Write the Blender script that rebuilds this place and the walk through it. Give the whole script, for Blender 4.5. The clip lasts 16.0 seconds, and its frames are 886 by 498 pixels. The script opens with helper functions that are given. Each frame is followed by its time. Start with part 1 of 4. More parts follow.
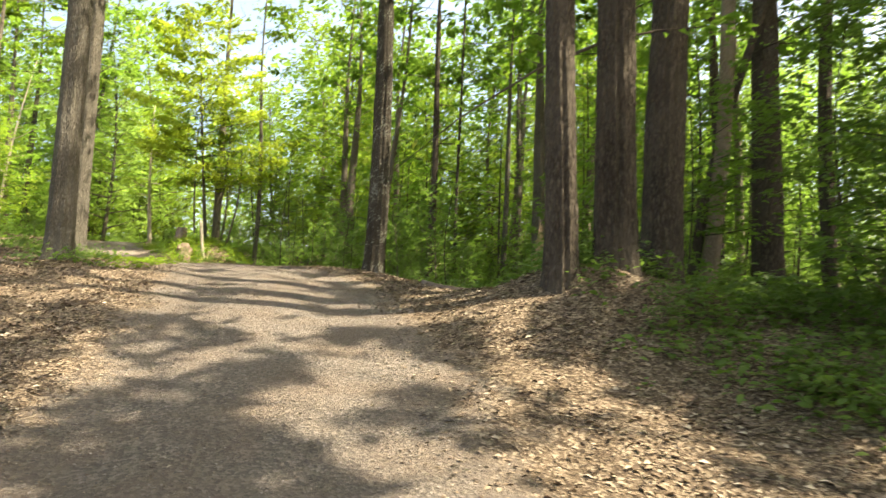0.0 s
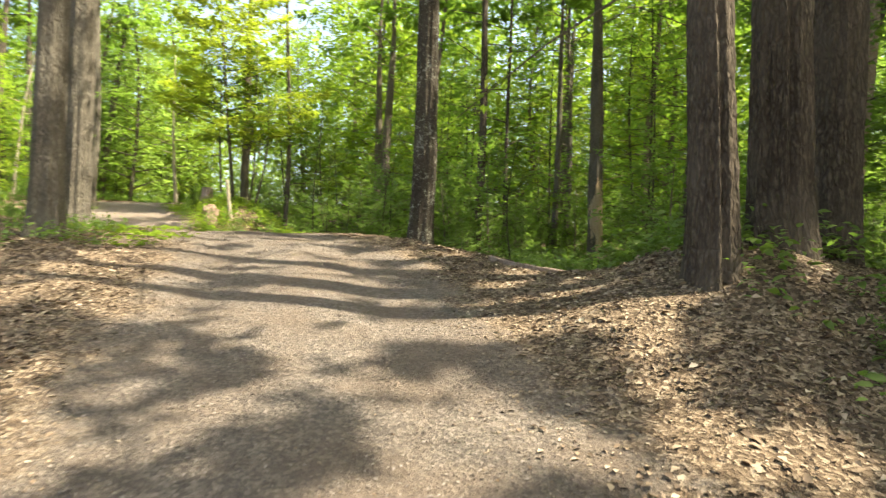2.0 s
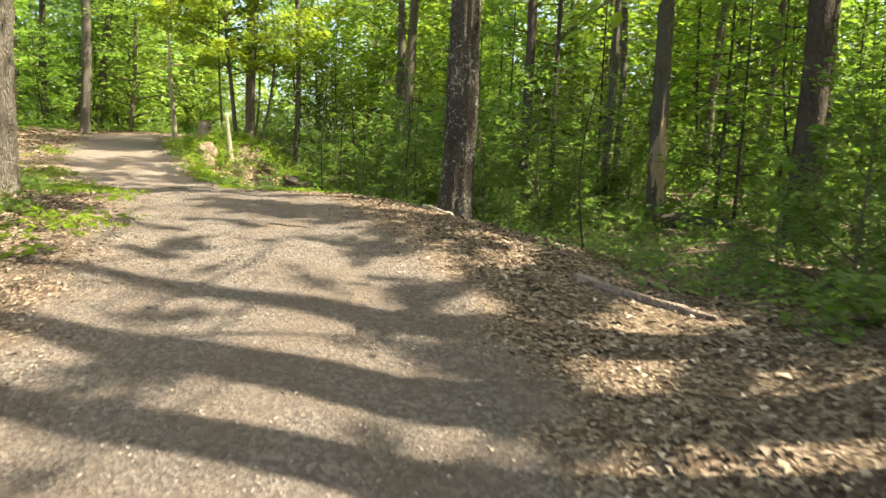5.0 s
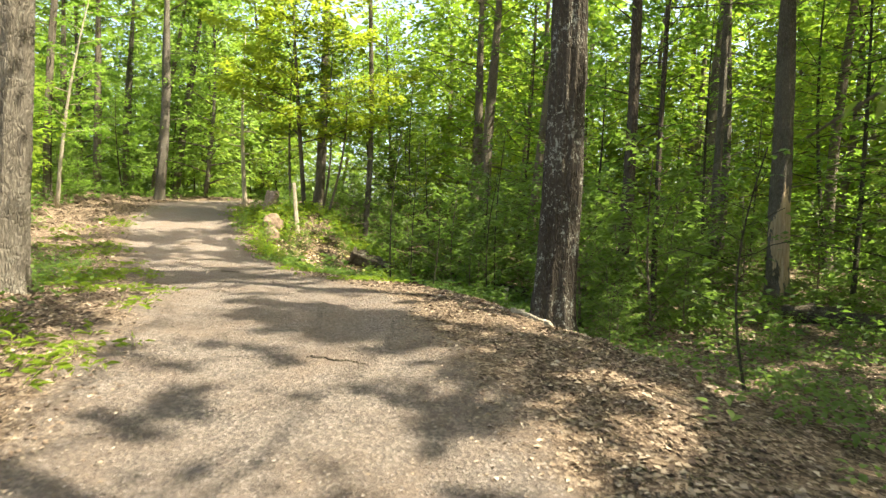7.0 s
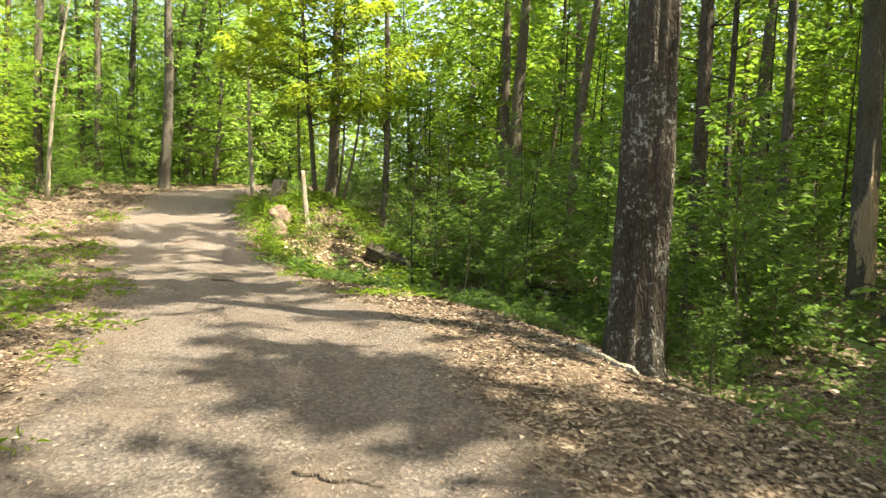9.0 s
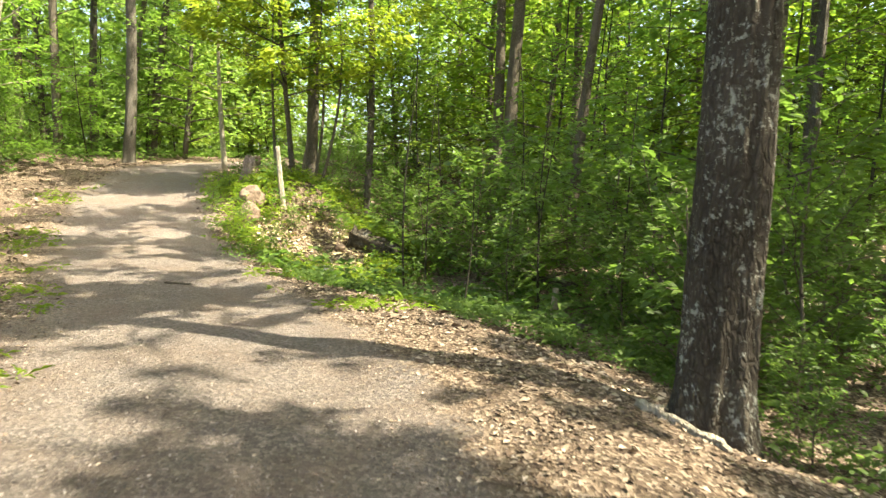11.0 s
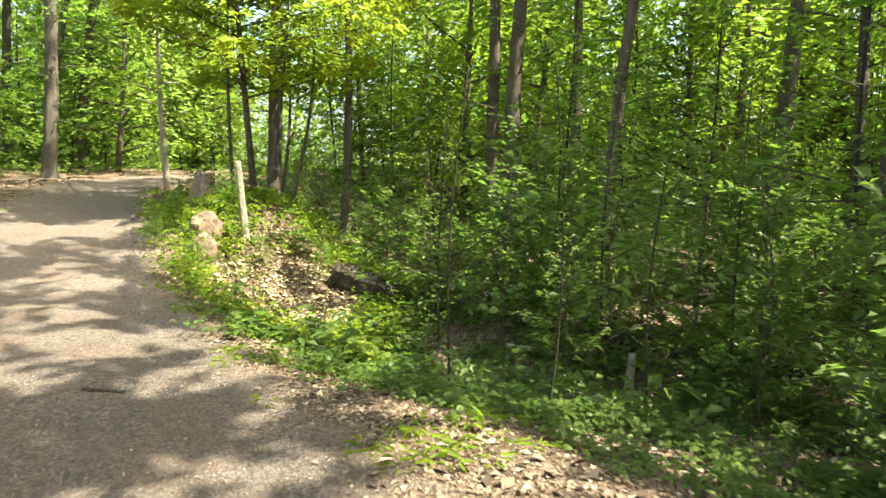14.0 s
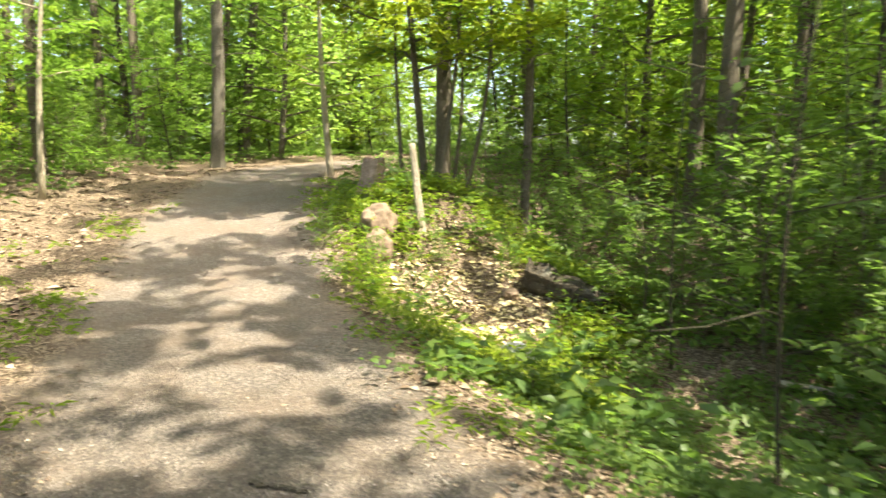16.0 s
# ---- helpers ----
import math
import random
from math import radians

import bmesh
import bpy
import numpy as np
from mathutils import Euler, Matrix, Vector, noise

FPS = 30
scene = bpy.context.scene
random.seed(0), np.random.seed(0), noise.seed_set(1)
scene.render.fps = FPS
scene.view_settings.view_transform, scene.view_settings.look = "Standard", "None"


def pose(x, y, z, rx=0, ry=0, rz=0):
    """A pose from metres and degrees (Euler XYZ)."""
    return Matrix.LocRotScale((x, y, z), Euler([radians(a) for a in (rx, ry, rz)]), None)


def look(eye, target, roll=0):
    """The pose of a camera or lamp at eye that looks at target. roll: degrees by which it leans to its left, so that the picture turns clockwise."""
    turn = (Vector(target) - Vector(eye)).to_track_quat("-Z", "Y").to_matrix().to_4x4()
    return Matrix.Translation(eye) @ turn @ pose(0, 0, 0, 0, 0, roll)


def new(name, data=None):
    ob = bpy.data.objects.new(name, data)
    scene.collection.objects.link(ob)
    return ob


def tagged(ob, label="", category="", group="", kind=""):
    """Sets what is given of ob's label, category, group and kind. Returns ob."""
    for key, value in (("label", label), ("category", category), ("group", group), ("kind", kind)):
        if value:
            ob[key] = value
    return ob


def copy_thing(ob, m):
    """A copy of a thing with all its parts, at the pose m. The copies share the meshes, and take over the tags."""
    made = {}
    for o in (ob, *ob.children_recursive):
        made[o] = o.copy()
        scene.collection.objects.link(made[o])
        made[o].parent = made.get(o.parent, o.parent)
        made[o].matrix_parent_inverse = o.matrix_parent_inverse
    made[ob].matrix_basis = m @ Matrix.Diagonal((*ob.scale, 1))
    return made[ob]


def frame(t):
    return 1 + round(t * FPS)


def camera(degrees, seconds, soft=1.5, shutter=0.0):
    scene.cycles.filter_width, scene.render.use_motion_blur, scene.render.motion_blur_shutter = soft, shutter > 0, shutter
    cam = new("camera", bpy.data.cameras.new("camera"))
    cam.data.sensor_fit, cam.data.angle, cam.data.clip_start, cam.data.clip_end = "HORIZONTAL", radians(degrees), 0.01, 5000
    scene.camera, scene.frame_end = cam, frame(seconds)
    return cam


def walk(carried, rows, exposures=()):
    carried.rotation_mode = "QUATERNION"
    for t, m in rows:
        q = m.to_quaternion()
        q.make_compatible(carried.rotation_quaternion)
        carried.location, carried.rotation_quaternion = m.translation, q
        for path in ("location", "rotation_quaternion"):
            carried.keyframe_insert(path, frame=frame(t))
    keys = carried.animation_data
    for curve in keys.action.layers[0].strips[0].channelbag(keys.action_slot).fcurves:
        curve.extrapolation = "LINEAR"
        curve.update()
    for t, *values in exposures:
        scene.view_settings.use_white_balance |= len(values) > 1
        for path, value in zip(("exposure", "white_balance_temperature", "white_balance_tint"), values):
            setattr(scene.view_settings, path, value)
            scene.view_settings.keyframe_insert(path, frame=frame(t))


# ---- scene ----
cam = camera(68.0, 16.0, soft=1.4, shutter=0.5)
EXPOSURE = 2.13
PATH = [
    (0, (0.291, -0.665, 1.193), (0.191, 1.327, 1.351), 1.2),
    (0.5, (0.172, -0.146, 1.265), (-0.028, 1.843, 1.348), 1.5),
    (1, (-0.018, 0.278, 1.343), (-0.254, 2.263, 1.393), 1.6),
    (1.5, (-0.172, 0.747, 1.438), (-0.445, 2.728, 1.476), 1.3),
    (2, (-0.286, 1.181, 1.513), (-0.478, 3.172, 1.526), 0.7),
    (2.5, (-0.412, 1.609, 1.588), (-0.462, 3.609, 1.568), 0.1),
    (3, (-0.546, 2.082, 1.682), (-0.618, 4.074, 1.524), -0.7),
    (3.2, (-0.591, 2.269, 1.731), (-0.605, 4.259, 1.529), -0.4),
    (5.3, (-0.906, 4.162, 2.261), (-1.175, 6.131, 2.041), 1.2),
    (5.5, (-0.967, 4.347, 2.327), (-1.235, 6.317, 2.109), 1.0),
    (6, (-1.06, 4.817, 2.408), (-1.409, 6.775, 2.198), -1.1),
    (6.5, (-1.229, 5.246, 2.478), (-1.706, 7.187, 2.418), 2.4),
    (7, (-1.32, 5.671, 2.564), (-1.792, 7.614, 2.517), 1.5),
    (7.5, (-1.4, 6.09, 2.625), (-1.887, 8.029, 2.577), 0.2),
    (8, (-1.548, 6.548, 2.685), (-2.033, 8.488, 2.644), 0.0),
    (8.5, (-1.691, 7.006, 2.751), (-2.21, 8.935, 2.656), 0.2),
    (9, (-1.939, 7.38, 2.808), (-2.463, 9.307, 2.704), 1.0),
    (9.2, (-2.013, 7.52, 2.828), (-2.502, 9.455, 2.713), 1.1),
    (11.3, (-2.615, 8.962, 3.086), (-3.079, 10.897, 2.891), 1.1),
    (11.5, (-2.704, 9.122, 3.121), (-3.156, 11.062, 2.94), 0.9),
    (12, (-2.956, 9.548, 3.177), (-3.403, 11.494, 3.069), -0.7),
    (12.5, (-3.285, 9.92, 3.213), (-3.658, 11.88, 3.068), -0.9),
    (13, (-3.569, 10.336, 3.235), (-3.931, 12.296, 3.064), -0.7),
    (13.5, (-3.865, 10.703, 3.26), (-4.206, 12.666, 3.087), 0.6),
    (14, (-4.128, 11.122, 3.296), (-4.436, 13.09, 3.127), 0.7),
    (14.5, (-4.376, 11.574, 3.326), (-4.662, 13.545, 3.145), 0.6),
    (15, (-4.676, 11.961, 3.344), (-4.951, 13.932, 3.145), -1.2),
    (15.5, (-4.985, 12.425, 3.361), (-5.51, 14.342, 3.137), -1.2),
    (16, (-5.366, 12.77, 3.369), (-6.09, 14.62, 3.138), -0.8),
]
walk(cam, [(t, look(eye, target, roll)) for t, eye, target, roll in PATH], [(0.0, EXPOSURE + 0.03, 8000, 3), (3.0, EXPOSURE + 0.1, 7700, 3), (6.0, EXPOSURE + 0.1, 7600, 4), (9.0, EXPOSURE + 0.1, 7600, 4), (11.5, EXPOSURE + 0.28, 7400, 3), (16.0, EXPOSURE + 0.28, 7400, 2)])

# ---- daylight ----
SUN_AZ, SUN_EL = radians(94.0), radians(57.0)   # clockwise from +y, above the horizon
SUN = np.array([math.sin(SUN_AZ) * math.cos(SUN_EL), math.cos(SUN_AZ) * math.cos(SUN_EL), math.sin(SUN_EL)])
world = bpy.data.worlds.new("world")
scene.world = world
world.use_nodes = True
wn = world.node_tree.nodes
sky = wn.new("ShaderNodeTexSky")
sky.sky_type, sky.sun_disc, sky.sun_elevation, sky.sun_rotation = "NISHITA", False, SUN_EL, SUN_AZ
sky.air_density, sky.dust_density = 0.8, 4.5
wn["Background"].inputs["Strength"].default_value = 0.15
world.node_tree.links.new(sky.outputs["Color"], wn["Background"].inputs["Color"])
sun_lamp = new("sun", bpy.data.lights.new("sun", "SUN"))
sun_lamp.data.energy, sun_lamp.data.angle, sun_lamp.data.color = 4.2, radians(0.55), (1.0, 0.95, 0.87)
sun_lamp.matrix_world = look(tuple(SUN * 60), (0, 0, 0))


# ---- materials ----
class Nodes:
    """A short way to write a node material."""

    def __init__(self, name):
        self.mat = bpy.data.materials.new(name)
        self.mat.use_nodes = True
        self.tree = self.mat.node_tree
        self.bsdf = self.tree.nodes["Principled BSDF"]
        self.out = self.tree.nodes["Material Output"]

    def add(self, kind, **values):
        n = self.tree.nodes.new("ShaderNode" + kind)
        for key, value in values.items():
            n.inputs[key.replace("_", " ")].default_value = value
        return n

    def link(self, a, b):
        self.tree.links.new(a, b)

    def coords(self, scale=(1, 1, 1)):
        tc = self.add("TexCoord")
        mp = self.add("Mapping")
        mp.inputs["Scale"].default_value = scale
        self.link(tc.outputs["Object"], mp.inputs["Vector"])
        return mp.outputs["Vector"]

    def noise(self, vec, scale, detail=5.0, rough=0.6):
        n = self.add("TexNoise", Scale=scale, Detail=detail, Roughness=rough)
        self.link(vec, n.inputs["Vector"])
        return n.outputs["Fac"]

    def ramp(self, fac, stops):
        r = self.add("ValToRGB")
        el = r.color_ramp.elements
        while len(el) < len(stops):
            el.new(0.5)
        for e, (p, c) in zip(el, stops):
            e.position, e.color = p, (*c, 1)
        self.link(fac, r.inputs["Fac"])
        return r.outputs["Color"]

    def mix(self, fac, a, b, how="MIX"):
        m = self.tree.nodes.new("ShaderNodeMix")
        m.data_type, m.blend_type = "RGBA", how
        for sock, v in ((m.inputs[0], fac), (m.inputs[6], a), (m.inputs[7], b)):
            if isinstance(v, (int, float)):
                sock.default_value = v
            elif isinstance(v, tuple):
                sock.default_value = (*v, 1)
            else:
                self.link(v, sock)
        return m.outputs[2]

    def math(self, op, a, b=0.5):
        m = self.tree.nodes.new("ShaderNodeMath")
        m.operation = op
        for sock, v in zip(m.inputs, (a, b)):
            if isinstance(v, (int, float)):
                sock.default_value = v
            else:
                self.link(v, sock)
        return m.outputs[0]

    def bump(self, height, strength, distance):
        b = self.add("Bump", Strength=strength, Distance=distance)
        self.link(height, b.inputs["Height"])
        self.link(b.outputs["Normal"], self.bsdf.inputs["Normal"])

    def done(self, color, rough=0.9, spec=0.2):
        if isinstance(color, tuple):
            self.bsdf.inputs["Base Color"].default_value = (*color, 1)
        else:
            self.link(color, self.bsdf.inputs["Base Color"])
        self.bsdf.inputs["Roughness"].default_value = rough
        self.bsdf.inputs["Specular IOR Level"].default_value = spec
        return self.mat


def bark(name, dark, mid, light, ridge=1.0, lichen=0.0, scar=None):
    """Furrowed bark: long scaly plates parted by dark cracks; scar: bare wood from the foot up to that height."""
    n = Nodes(name)
    bent = n.add("TexNoise", Scale=5.0, Detail=3.0)
    n.link(n.coords(), bent.inputs["Vector"])
    crack = n.add("TexVoronoi", Scale=30.0 * ridge)
    crack.feature = "DISTANCE_TO_EDGE"
    n.link(n.mix(0.07, n.coords((1, 1, 0.24)), bent.outputs["Color"], "ADD"), crack.inputs["Vector"])
    plate = n.ramp(crack.outputs["Distance"], [(0.0, (0, 0, 0)), (0.30, (1, 1, 1))])
    scale = n.noise(n.coords((1, 1, 0.45)), 46.0 * ridge, 6.0, 0.7)
    fine = n.noise(n.coords((1, 1, 0.7)), 150.0, 4.0, 0.65)
    big = n.noise(n.coords((1, 1, 0.5)), 2.4, 4.0, 0.6)
    col = n.ramp(scale, [(0.34, dark), (0.5, mid), (0.68, light)])
    col = n.mix(n.math("MULTIPLY", fine, 0.45), col, mid)
    col = n.mix(plate, n.mix(0.72, col, dark), col)
    col = n.mix(n.ramp(big, [(0.38, (0, 0, 0)), (0.66, (0.55, 0.55, 0.55))]), col, n.mix(0.5, mid, light))
    if lichen:
        spots = n.noise(n.coords((1, 1, 0.75)), 30.0, 7.0, 0.74)
        patch = n.noise(n.coords((1, 1, 0.6)), 4.5, 3.0, 0.6)
        where = n.math("ADD", spots, n.math("MULTIPLY", n.math("SUBTRACT", patch, 0.5), 0.5))
        col = n.mix(n.ramp(where, [(0.57, (0, 0, 0)), (0.63, (lichen,) * 3)]), col, (0.31, 0.315, 0.27))
    if scar:
        split = n.add("SeparateXYZ")
        n.link(n.coords(), split.inputs[0])
        ragged = n.noise(n.coords((1, 1, 0.3)), 11.0, 4.0, 0.6)
        side = n.math("MULTIPLY", n.math("ADD", n.math("MULTIPLY", split.outputs["X"], 0.6), n.math("MULTIPLY", split.outputs["Y"], -1.0)), 1.4)
        high = n.math("MULTIPLY", n.math("ABSOLUTE", n.math("SUBTRACT", split.outputs["Z"], scar * 0.56)), -0.42)
        where = n.math("ADD", n.math("ADD", ragged, side), n.math("ADD", high, 0.16))
        bare = n.ramp(n.noise(n.coords((1, 1, 0.08)), 40.0, 4.0), [(0.3, (0.30, 0.205, 0.12)), (0.7, (0.50, 0.385, 0.26))])
        col = n.mix(n.ramp(where, [(0.56, (0, 0, 0)), (0.60, (1, 1, 1))]), col, bare)
    n.bump(n.math("ADD", n.math("MULTIPLY", plate, 0.9), n.math("ADD", n.math("MULTIPLY", scale, 0.6), n.math("MULTIPLY", fine, 0.2))), 0.9, 0.016)
    return n.done(col, 0.93, 0.12)


def leaf(name, dark, mid, light, clear=0.5, tone=0.5, through_light=(0.23, 0.41, 0.045)):
    """Green leaves: each leaf of a crown and each plant differs a little; light shines through."""
    n = Nodes(name)
    geo, info = n.add("NewGeometry"), n.add("ObjectInfo")
    col = n.ramp(geo.outputs["Random Per Island"], [(0.0, dark), (0.5, mid), (1.0, light)])
    col = n.mix(n.math("MULTIPLY", info.outputs["Random"], tone), col, light)
    vein = n.noise(n.coords(), 60.0, 2.0)
    col = n.mix(n.math("MULTIPLY", vein, 0.25), col, dark)
    n.done(col, 0.5, 0.35)
    tr = n.add("BsdfTranslucent")
    n.link(n.mix(0.6, col, through_light, "MIX"), tr.inputs["Color"])
    ms = n.add("MixShader", Fac=clear)
    n.link(n.bsdf.outputs[0], ms.inputs[1])
    n.link(tr.outputs[0], ms.inputs[2])
    n.link(ms.outputs[0], n.out.inputs["Surface"])
    return n.mat


def litter(name, stops, rough=0.8):
    n = Nodes(name)
    geo = n.add("NewGeometry")
    col = n.ramp(geo.outputs["Random Per Island"], stops)
    col = n.mix(n.math("MULTIPLY", n.noise(n.coords(), 45.0, 4.0), 0.35), col, stops[0][1])
    return n.done(col, rough, 0.25)


def ground_material():
    n = Nodes("forest_floor")
    v = n.coords()
    at = n.add("Attribute")
    at.attribute_name = "trail"
    edge = n.math("ADD", at.outputs["Fac"], n.math("MULTIPLY", n.math("SUBTRACT", n.noise(v, 2.2, 6.0, 0.7), 0.5), 1.25))
    mask = n.ramp(edge, [(0.35, (0, 0, 0)), (0.65, (1, 1, 1))])
    grit = n.noise(v, 130.0, 5.0, 0.75)
    stones = n.add("TexVoronoi", Scale=75.0)
    n.link(v, stones.inputs["Vector"])
    worn = n.noise(v, 0.9, 4.0, 0.6)
    path = n.ramp(grit, [(0.28, (0.055, 0.044, 0.037)), (0.5, (0.168, 0.136, 0.114)), (0.72, (0.345, 0.295, 0.255))])
    path = n.mix(n.math("MULTIPLY", worn, 0.5), path, (0.142, 0.116, 0.10))
    path = n.mix(n.math("MULTIPLY", stones.outputs["Distance"], 0.5), path, (0.25, 0.225, 0.203))
    bits = n.add("TexVoronoi", Scale=48.0)
    n.link(v, bits.inputs["Vector"])
    bit = n.add("SeparateColor")
    n.link(bits.outputs["Color"], bit.inputs[0])
    path = n.mix(0.4, path, n.ramp(bit.outputs[0], [(0.0, (0.05, 0.04, 0.033)), (0.55, (0.158, 0.126, 0.103)), (1.0, (0.38, 0.32, 0.27))]))
    bare = n.ramp(n.noise(v, 1.7, 5.0, 0.65), [(0.40, (0, 0, 0)), (0.62, (0.6, 0.6, 0.6))])
    path = n.mix(bare, path, n.mix(n.math("MULTIPLY", grit, 0.7), (0.20, 0.148, 0.112), (0.12, 0.088, 0.066)))
    cells = n.add("TexVoronoi", Scale=44.0)
    wob = n.add("TexNoise", Scale=9.0, Detail=3.0)
    n.link(v, wob.inputs["Vector"])
    n.link(n.mix(0.12, v, wob.outputs["Color"], "ADD"), cells.inputs["Vector"])
    shade = n.add("SeparateColor")
    n.link(cells.outputs["Color"], shade.inputs[0])
    dead = n.ramp(shade.outputs[0], [(0.0, (0.035, 0.025, 0.018)), (0.35, (0.10, 0.07, 0.047)), (0.7, (0.20, 0.148, 0.103)), (1.0, (0.36, 0.285, 0.21))])
    dead = n.mix(n.math("MULTIPLY", n.noise(v, 60.0, 4.0), 0.5), dead, (0.09, 0.06, 0.04))
    n.bump(n.mix(mask, n.math("ADD", cells.outputs["Distance"], n.math("MULTIPLY", grit, 0.4)), n.math("ADD", grit, n.math("MULTIPLY", bits.outputs["Distance"], 0.8))), 1.0, 0.022)
    return n.done(n.mix(mask, dead, path), 0.95, 0.15)


def stone(name, dark, light):
    n = Nodes(name)
    v = n.coords()
    f = n.noise(v, 9.0, 8.0, 0.7)
    col = n.ramp(f, [(0.3, dark), (0.7, light)])
    col = n.mix(n.math("MULTIPLY", n.noise(v, 60.0, 4.0), 0.5), col, dark)
    n.bump(f, 0.7, 0.03)
    return n.done(col, 0.9, 0.2)


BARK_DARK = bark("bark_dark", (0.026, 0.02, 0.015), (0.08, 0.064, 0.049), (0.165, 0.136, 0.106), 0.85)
BARK_OAK = bark("bark_lichen", (0.024, 0.02, 0.015), (0.062, 0.052, 0.04), (0.12, 0.102, 0.08), 1.1, 0.8)
BARK_GREY = bark("bark_grey", (0.05, 0.043, 0.034), (0.125, 0.109, 0.086), (0.21, 0.186, 0.15), 1.2, 0.15)
BARK_SCARRED = bark("bark_scarred", (0.05, 0.043, 0.034), (0.13, 0.112, 0.088), (0.215, 0.19, 0.15), 1.2, 0.0, 2.5)
BARK_TAN = bark("bark_tan", (0.13, 0.096, 0.068), (0.27, 0.215, 0.16), (0.40, 0.33, 0.25), 1.4)
# bark of thin stems; far dark trunks take it too, paler for haze
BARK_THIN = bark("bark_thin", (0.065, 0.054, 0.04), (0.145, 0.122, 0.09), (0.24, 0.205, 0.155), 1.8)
BARK_TWIG = bark("bark_twig", (0.028, 0.025, 0.016), (0.065, 0.058, 0.038), (0.12, 0.108, 0.075), 2.0)
# pale wood, lightened further to imitate sun on the slim sapling's stem
BARK_PALE = bark("bark_pale", (0.24, 0.20, 0.145), (0.40, 0.345, 0.265), (0.54, 0.48, 0.38), 1.5)
ROTTEN = bark("rotten_wood", (0.028, 0.022, 0.016), (0.075, 0.06, 0.043), (0.14, 0.118, 0.085), 0.9, 0.3)
CUT_WOOD = bark("weathered_wood", (0.12, 0.09, 0.07), (0.27, 0.205, 0.16), (0.42, 0.34, 0.275), 1.0)
LEAF = leaf("leaf_green", (0.054, 0.105, 0.018), (0.088, 0.155, 0.026), (0.135, 0.205, 0.036), 0.58)
LEAF_BRIGHT = leaf("leaf_bright_yellow_green", (0.13, 0.17, 0.012), (0.21, 0.25, 0.015), (0.29, 0.32, 0.025), 0.6, 0.5, (0.36, 0.48, 0.05))
# leaves of the distance, lightened and greyed: haze put into the colour
LEAF_HAZED = leaf("leaf_hazed", (0.07, 0.122, 0.032), (0.108, 0.172, 0.042), (0.155, 0.22, 0.055), 0.66, 0.5, (0.29, 0.45, 0.075))
LEAF_LIGHT = leaf("leaf_yellow_green", (0.09, 0.13, 0.010), (0.16, 0.20, 0.014), (0.24, 0.27, 0.025), 0.55)
LEAF_LOW = leaf("leaf_undergrowth", (0.042, 0.086, 0.02), (0.072, 0.125, 0.028), (0.125, 0.175, 0.036), 0.5, 0.5, (0.21, 0.36, 0.05))
# straw colour, lightened further to carry the sun on the bank
LITTER_SUNLIT = litter("sunlit_straw_leaves", [(0.0, (0.36, 0.28, 0.14)), (0.5, (0.52, 0.43, 0.24)), (1.0, (0.66, 0.57, 0.36))])
LITTER = litter("dead_leaves", [(0.0, (0.06, 0.042, 0.03)), (0.3, (0.145, 0.098, 0.065)), (0.65, (0.25, 0.185, 0.128)), (0.9, (0.36, 0.285, 0.205)), (1.0, (0.50, 0.42, 0.32))])
CHIPS = litter("trail_chips", [(0.0, (0.085, 0.069, 0.058)), (0.5, (0.178, 0.148, 0.125)), (1.0, (0.32, 0.275, 0.238))])
GROUND = ground_material()
ROCK_TAN = stone("rock_tan", (0.10, 0.07, 0.05), (0.29, 0.21, 0.15))
ROCK_PALE = stone("rock_pale", (0.22, 0.22, 0.21), (0.46, 0.46, 0.44))

# ---- lie of the land: the trail's middle line, heights along it and in the hollow beside it ----
TRAIL = np.array([(1.2, -9), (0.5, -4), (-0.35, 0), (-1.3, 4), (-2.5, 8), (-4.6, 12), (-7.5, 15.4), (-10.2, 18.3), (-12.7, 21.7), (-15.0, 25.8), (-16.0, 30), (-15.2, 35), (-12.5, 40)], float)
RISE = np.array([(-9, -1.9), (-4, -1.05), (-1, -0.42), (3, 0.47), (5.2, 0.95), (8, 1.46), (10, 1.72), (12.5, 1.88), (15.3, 1.82), (18, 2.05), (21.5, 2.75), (26, 3.4), (32, 3.8), (45, 4.3)], float)
HOLLOW = np.array([(-9, -1.9), (0, -0.25), (3.7, 0.55), (6, 1.25), (9, 1.2), (14, 1.15), (20, 1.2), (25, 1.6), (32, 2.2), (45, 3.2)], float)


def eased(table, y):
    return np.mean([np.interp(y + a, table[:, 0], table[:, 1]) for a in np.linspace(-1, 1, 7)], axis=0)


def along(x, y):
    """Metres to the right of the trail's middle line, and that line's y beside the place."""
    x, y = np.asarray(x, float), np.asarray(y, float)
    best, d, s = np.full(x.shape, 1e9), np.zeros(x.shape), np.zeros(x.shape)
    for a, b in zip(TRAIL[:-1], TRAIL[1:]):
        v = b - a
        u = np.clip(((x - a[0]) * v[0] + (y - a[1]) * v[1]) / (v @ v), 0, 1)
        r = np.hypot(x - a[0] - u * v[0], y - a[1] - u * v[1])
        near = r < best
        d = np.where(near, r * np.sign((x - a[0]) * v[1] - (y - a[1]) * v[0]), d)
        s, best = np.where(near, a[1] + u * v[1], s), np.where(near, r, best)
    return d, s


def step(a, b, x):
    t = np.clip((x - a) / (b - a), 0, 1)
    return t * t * (3 - 2 * t)


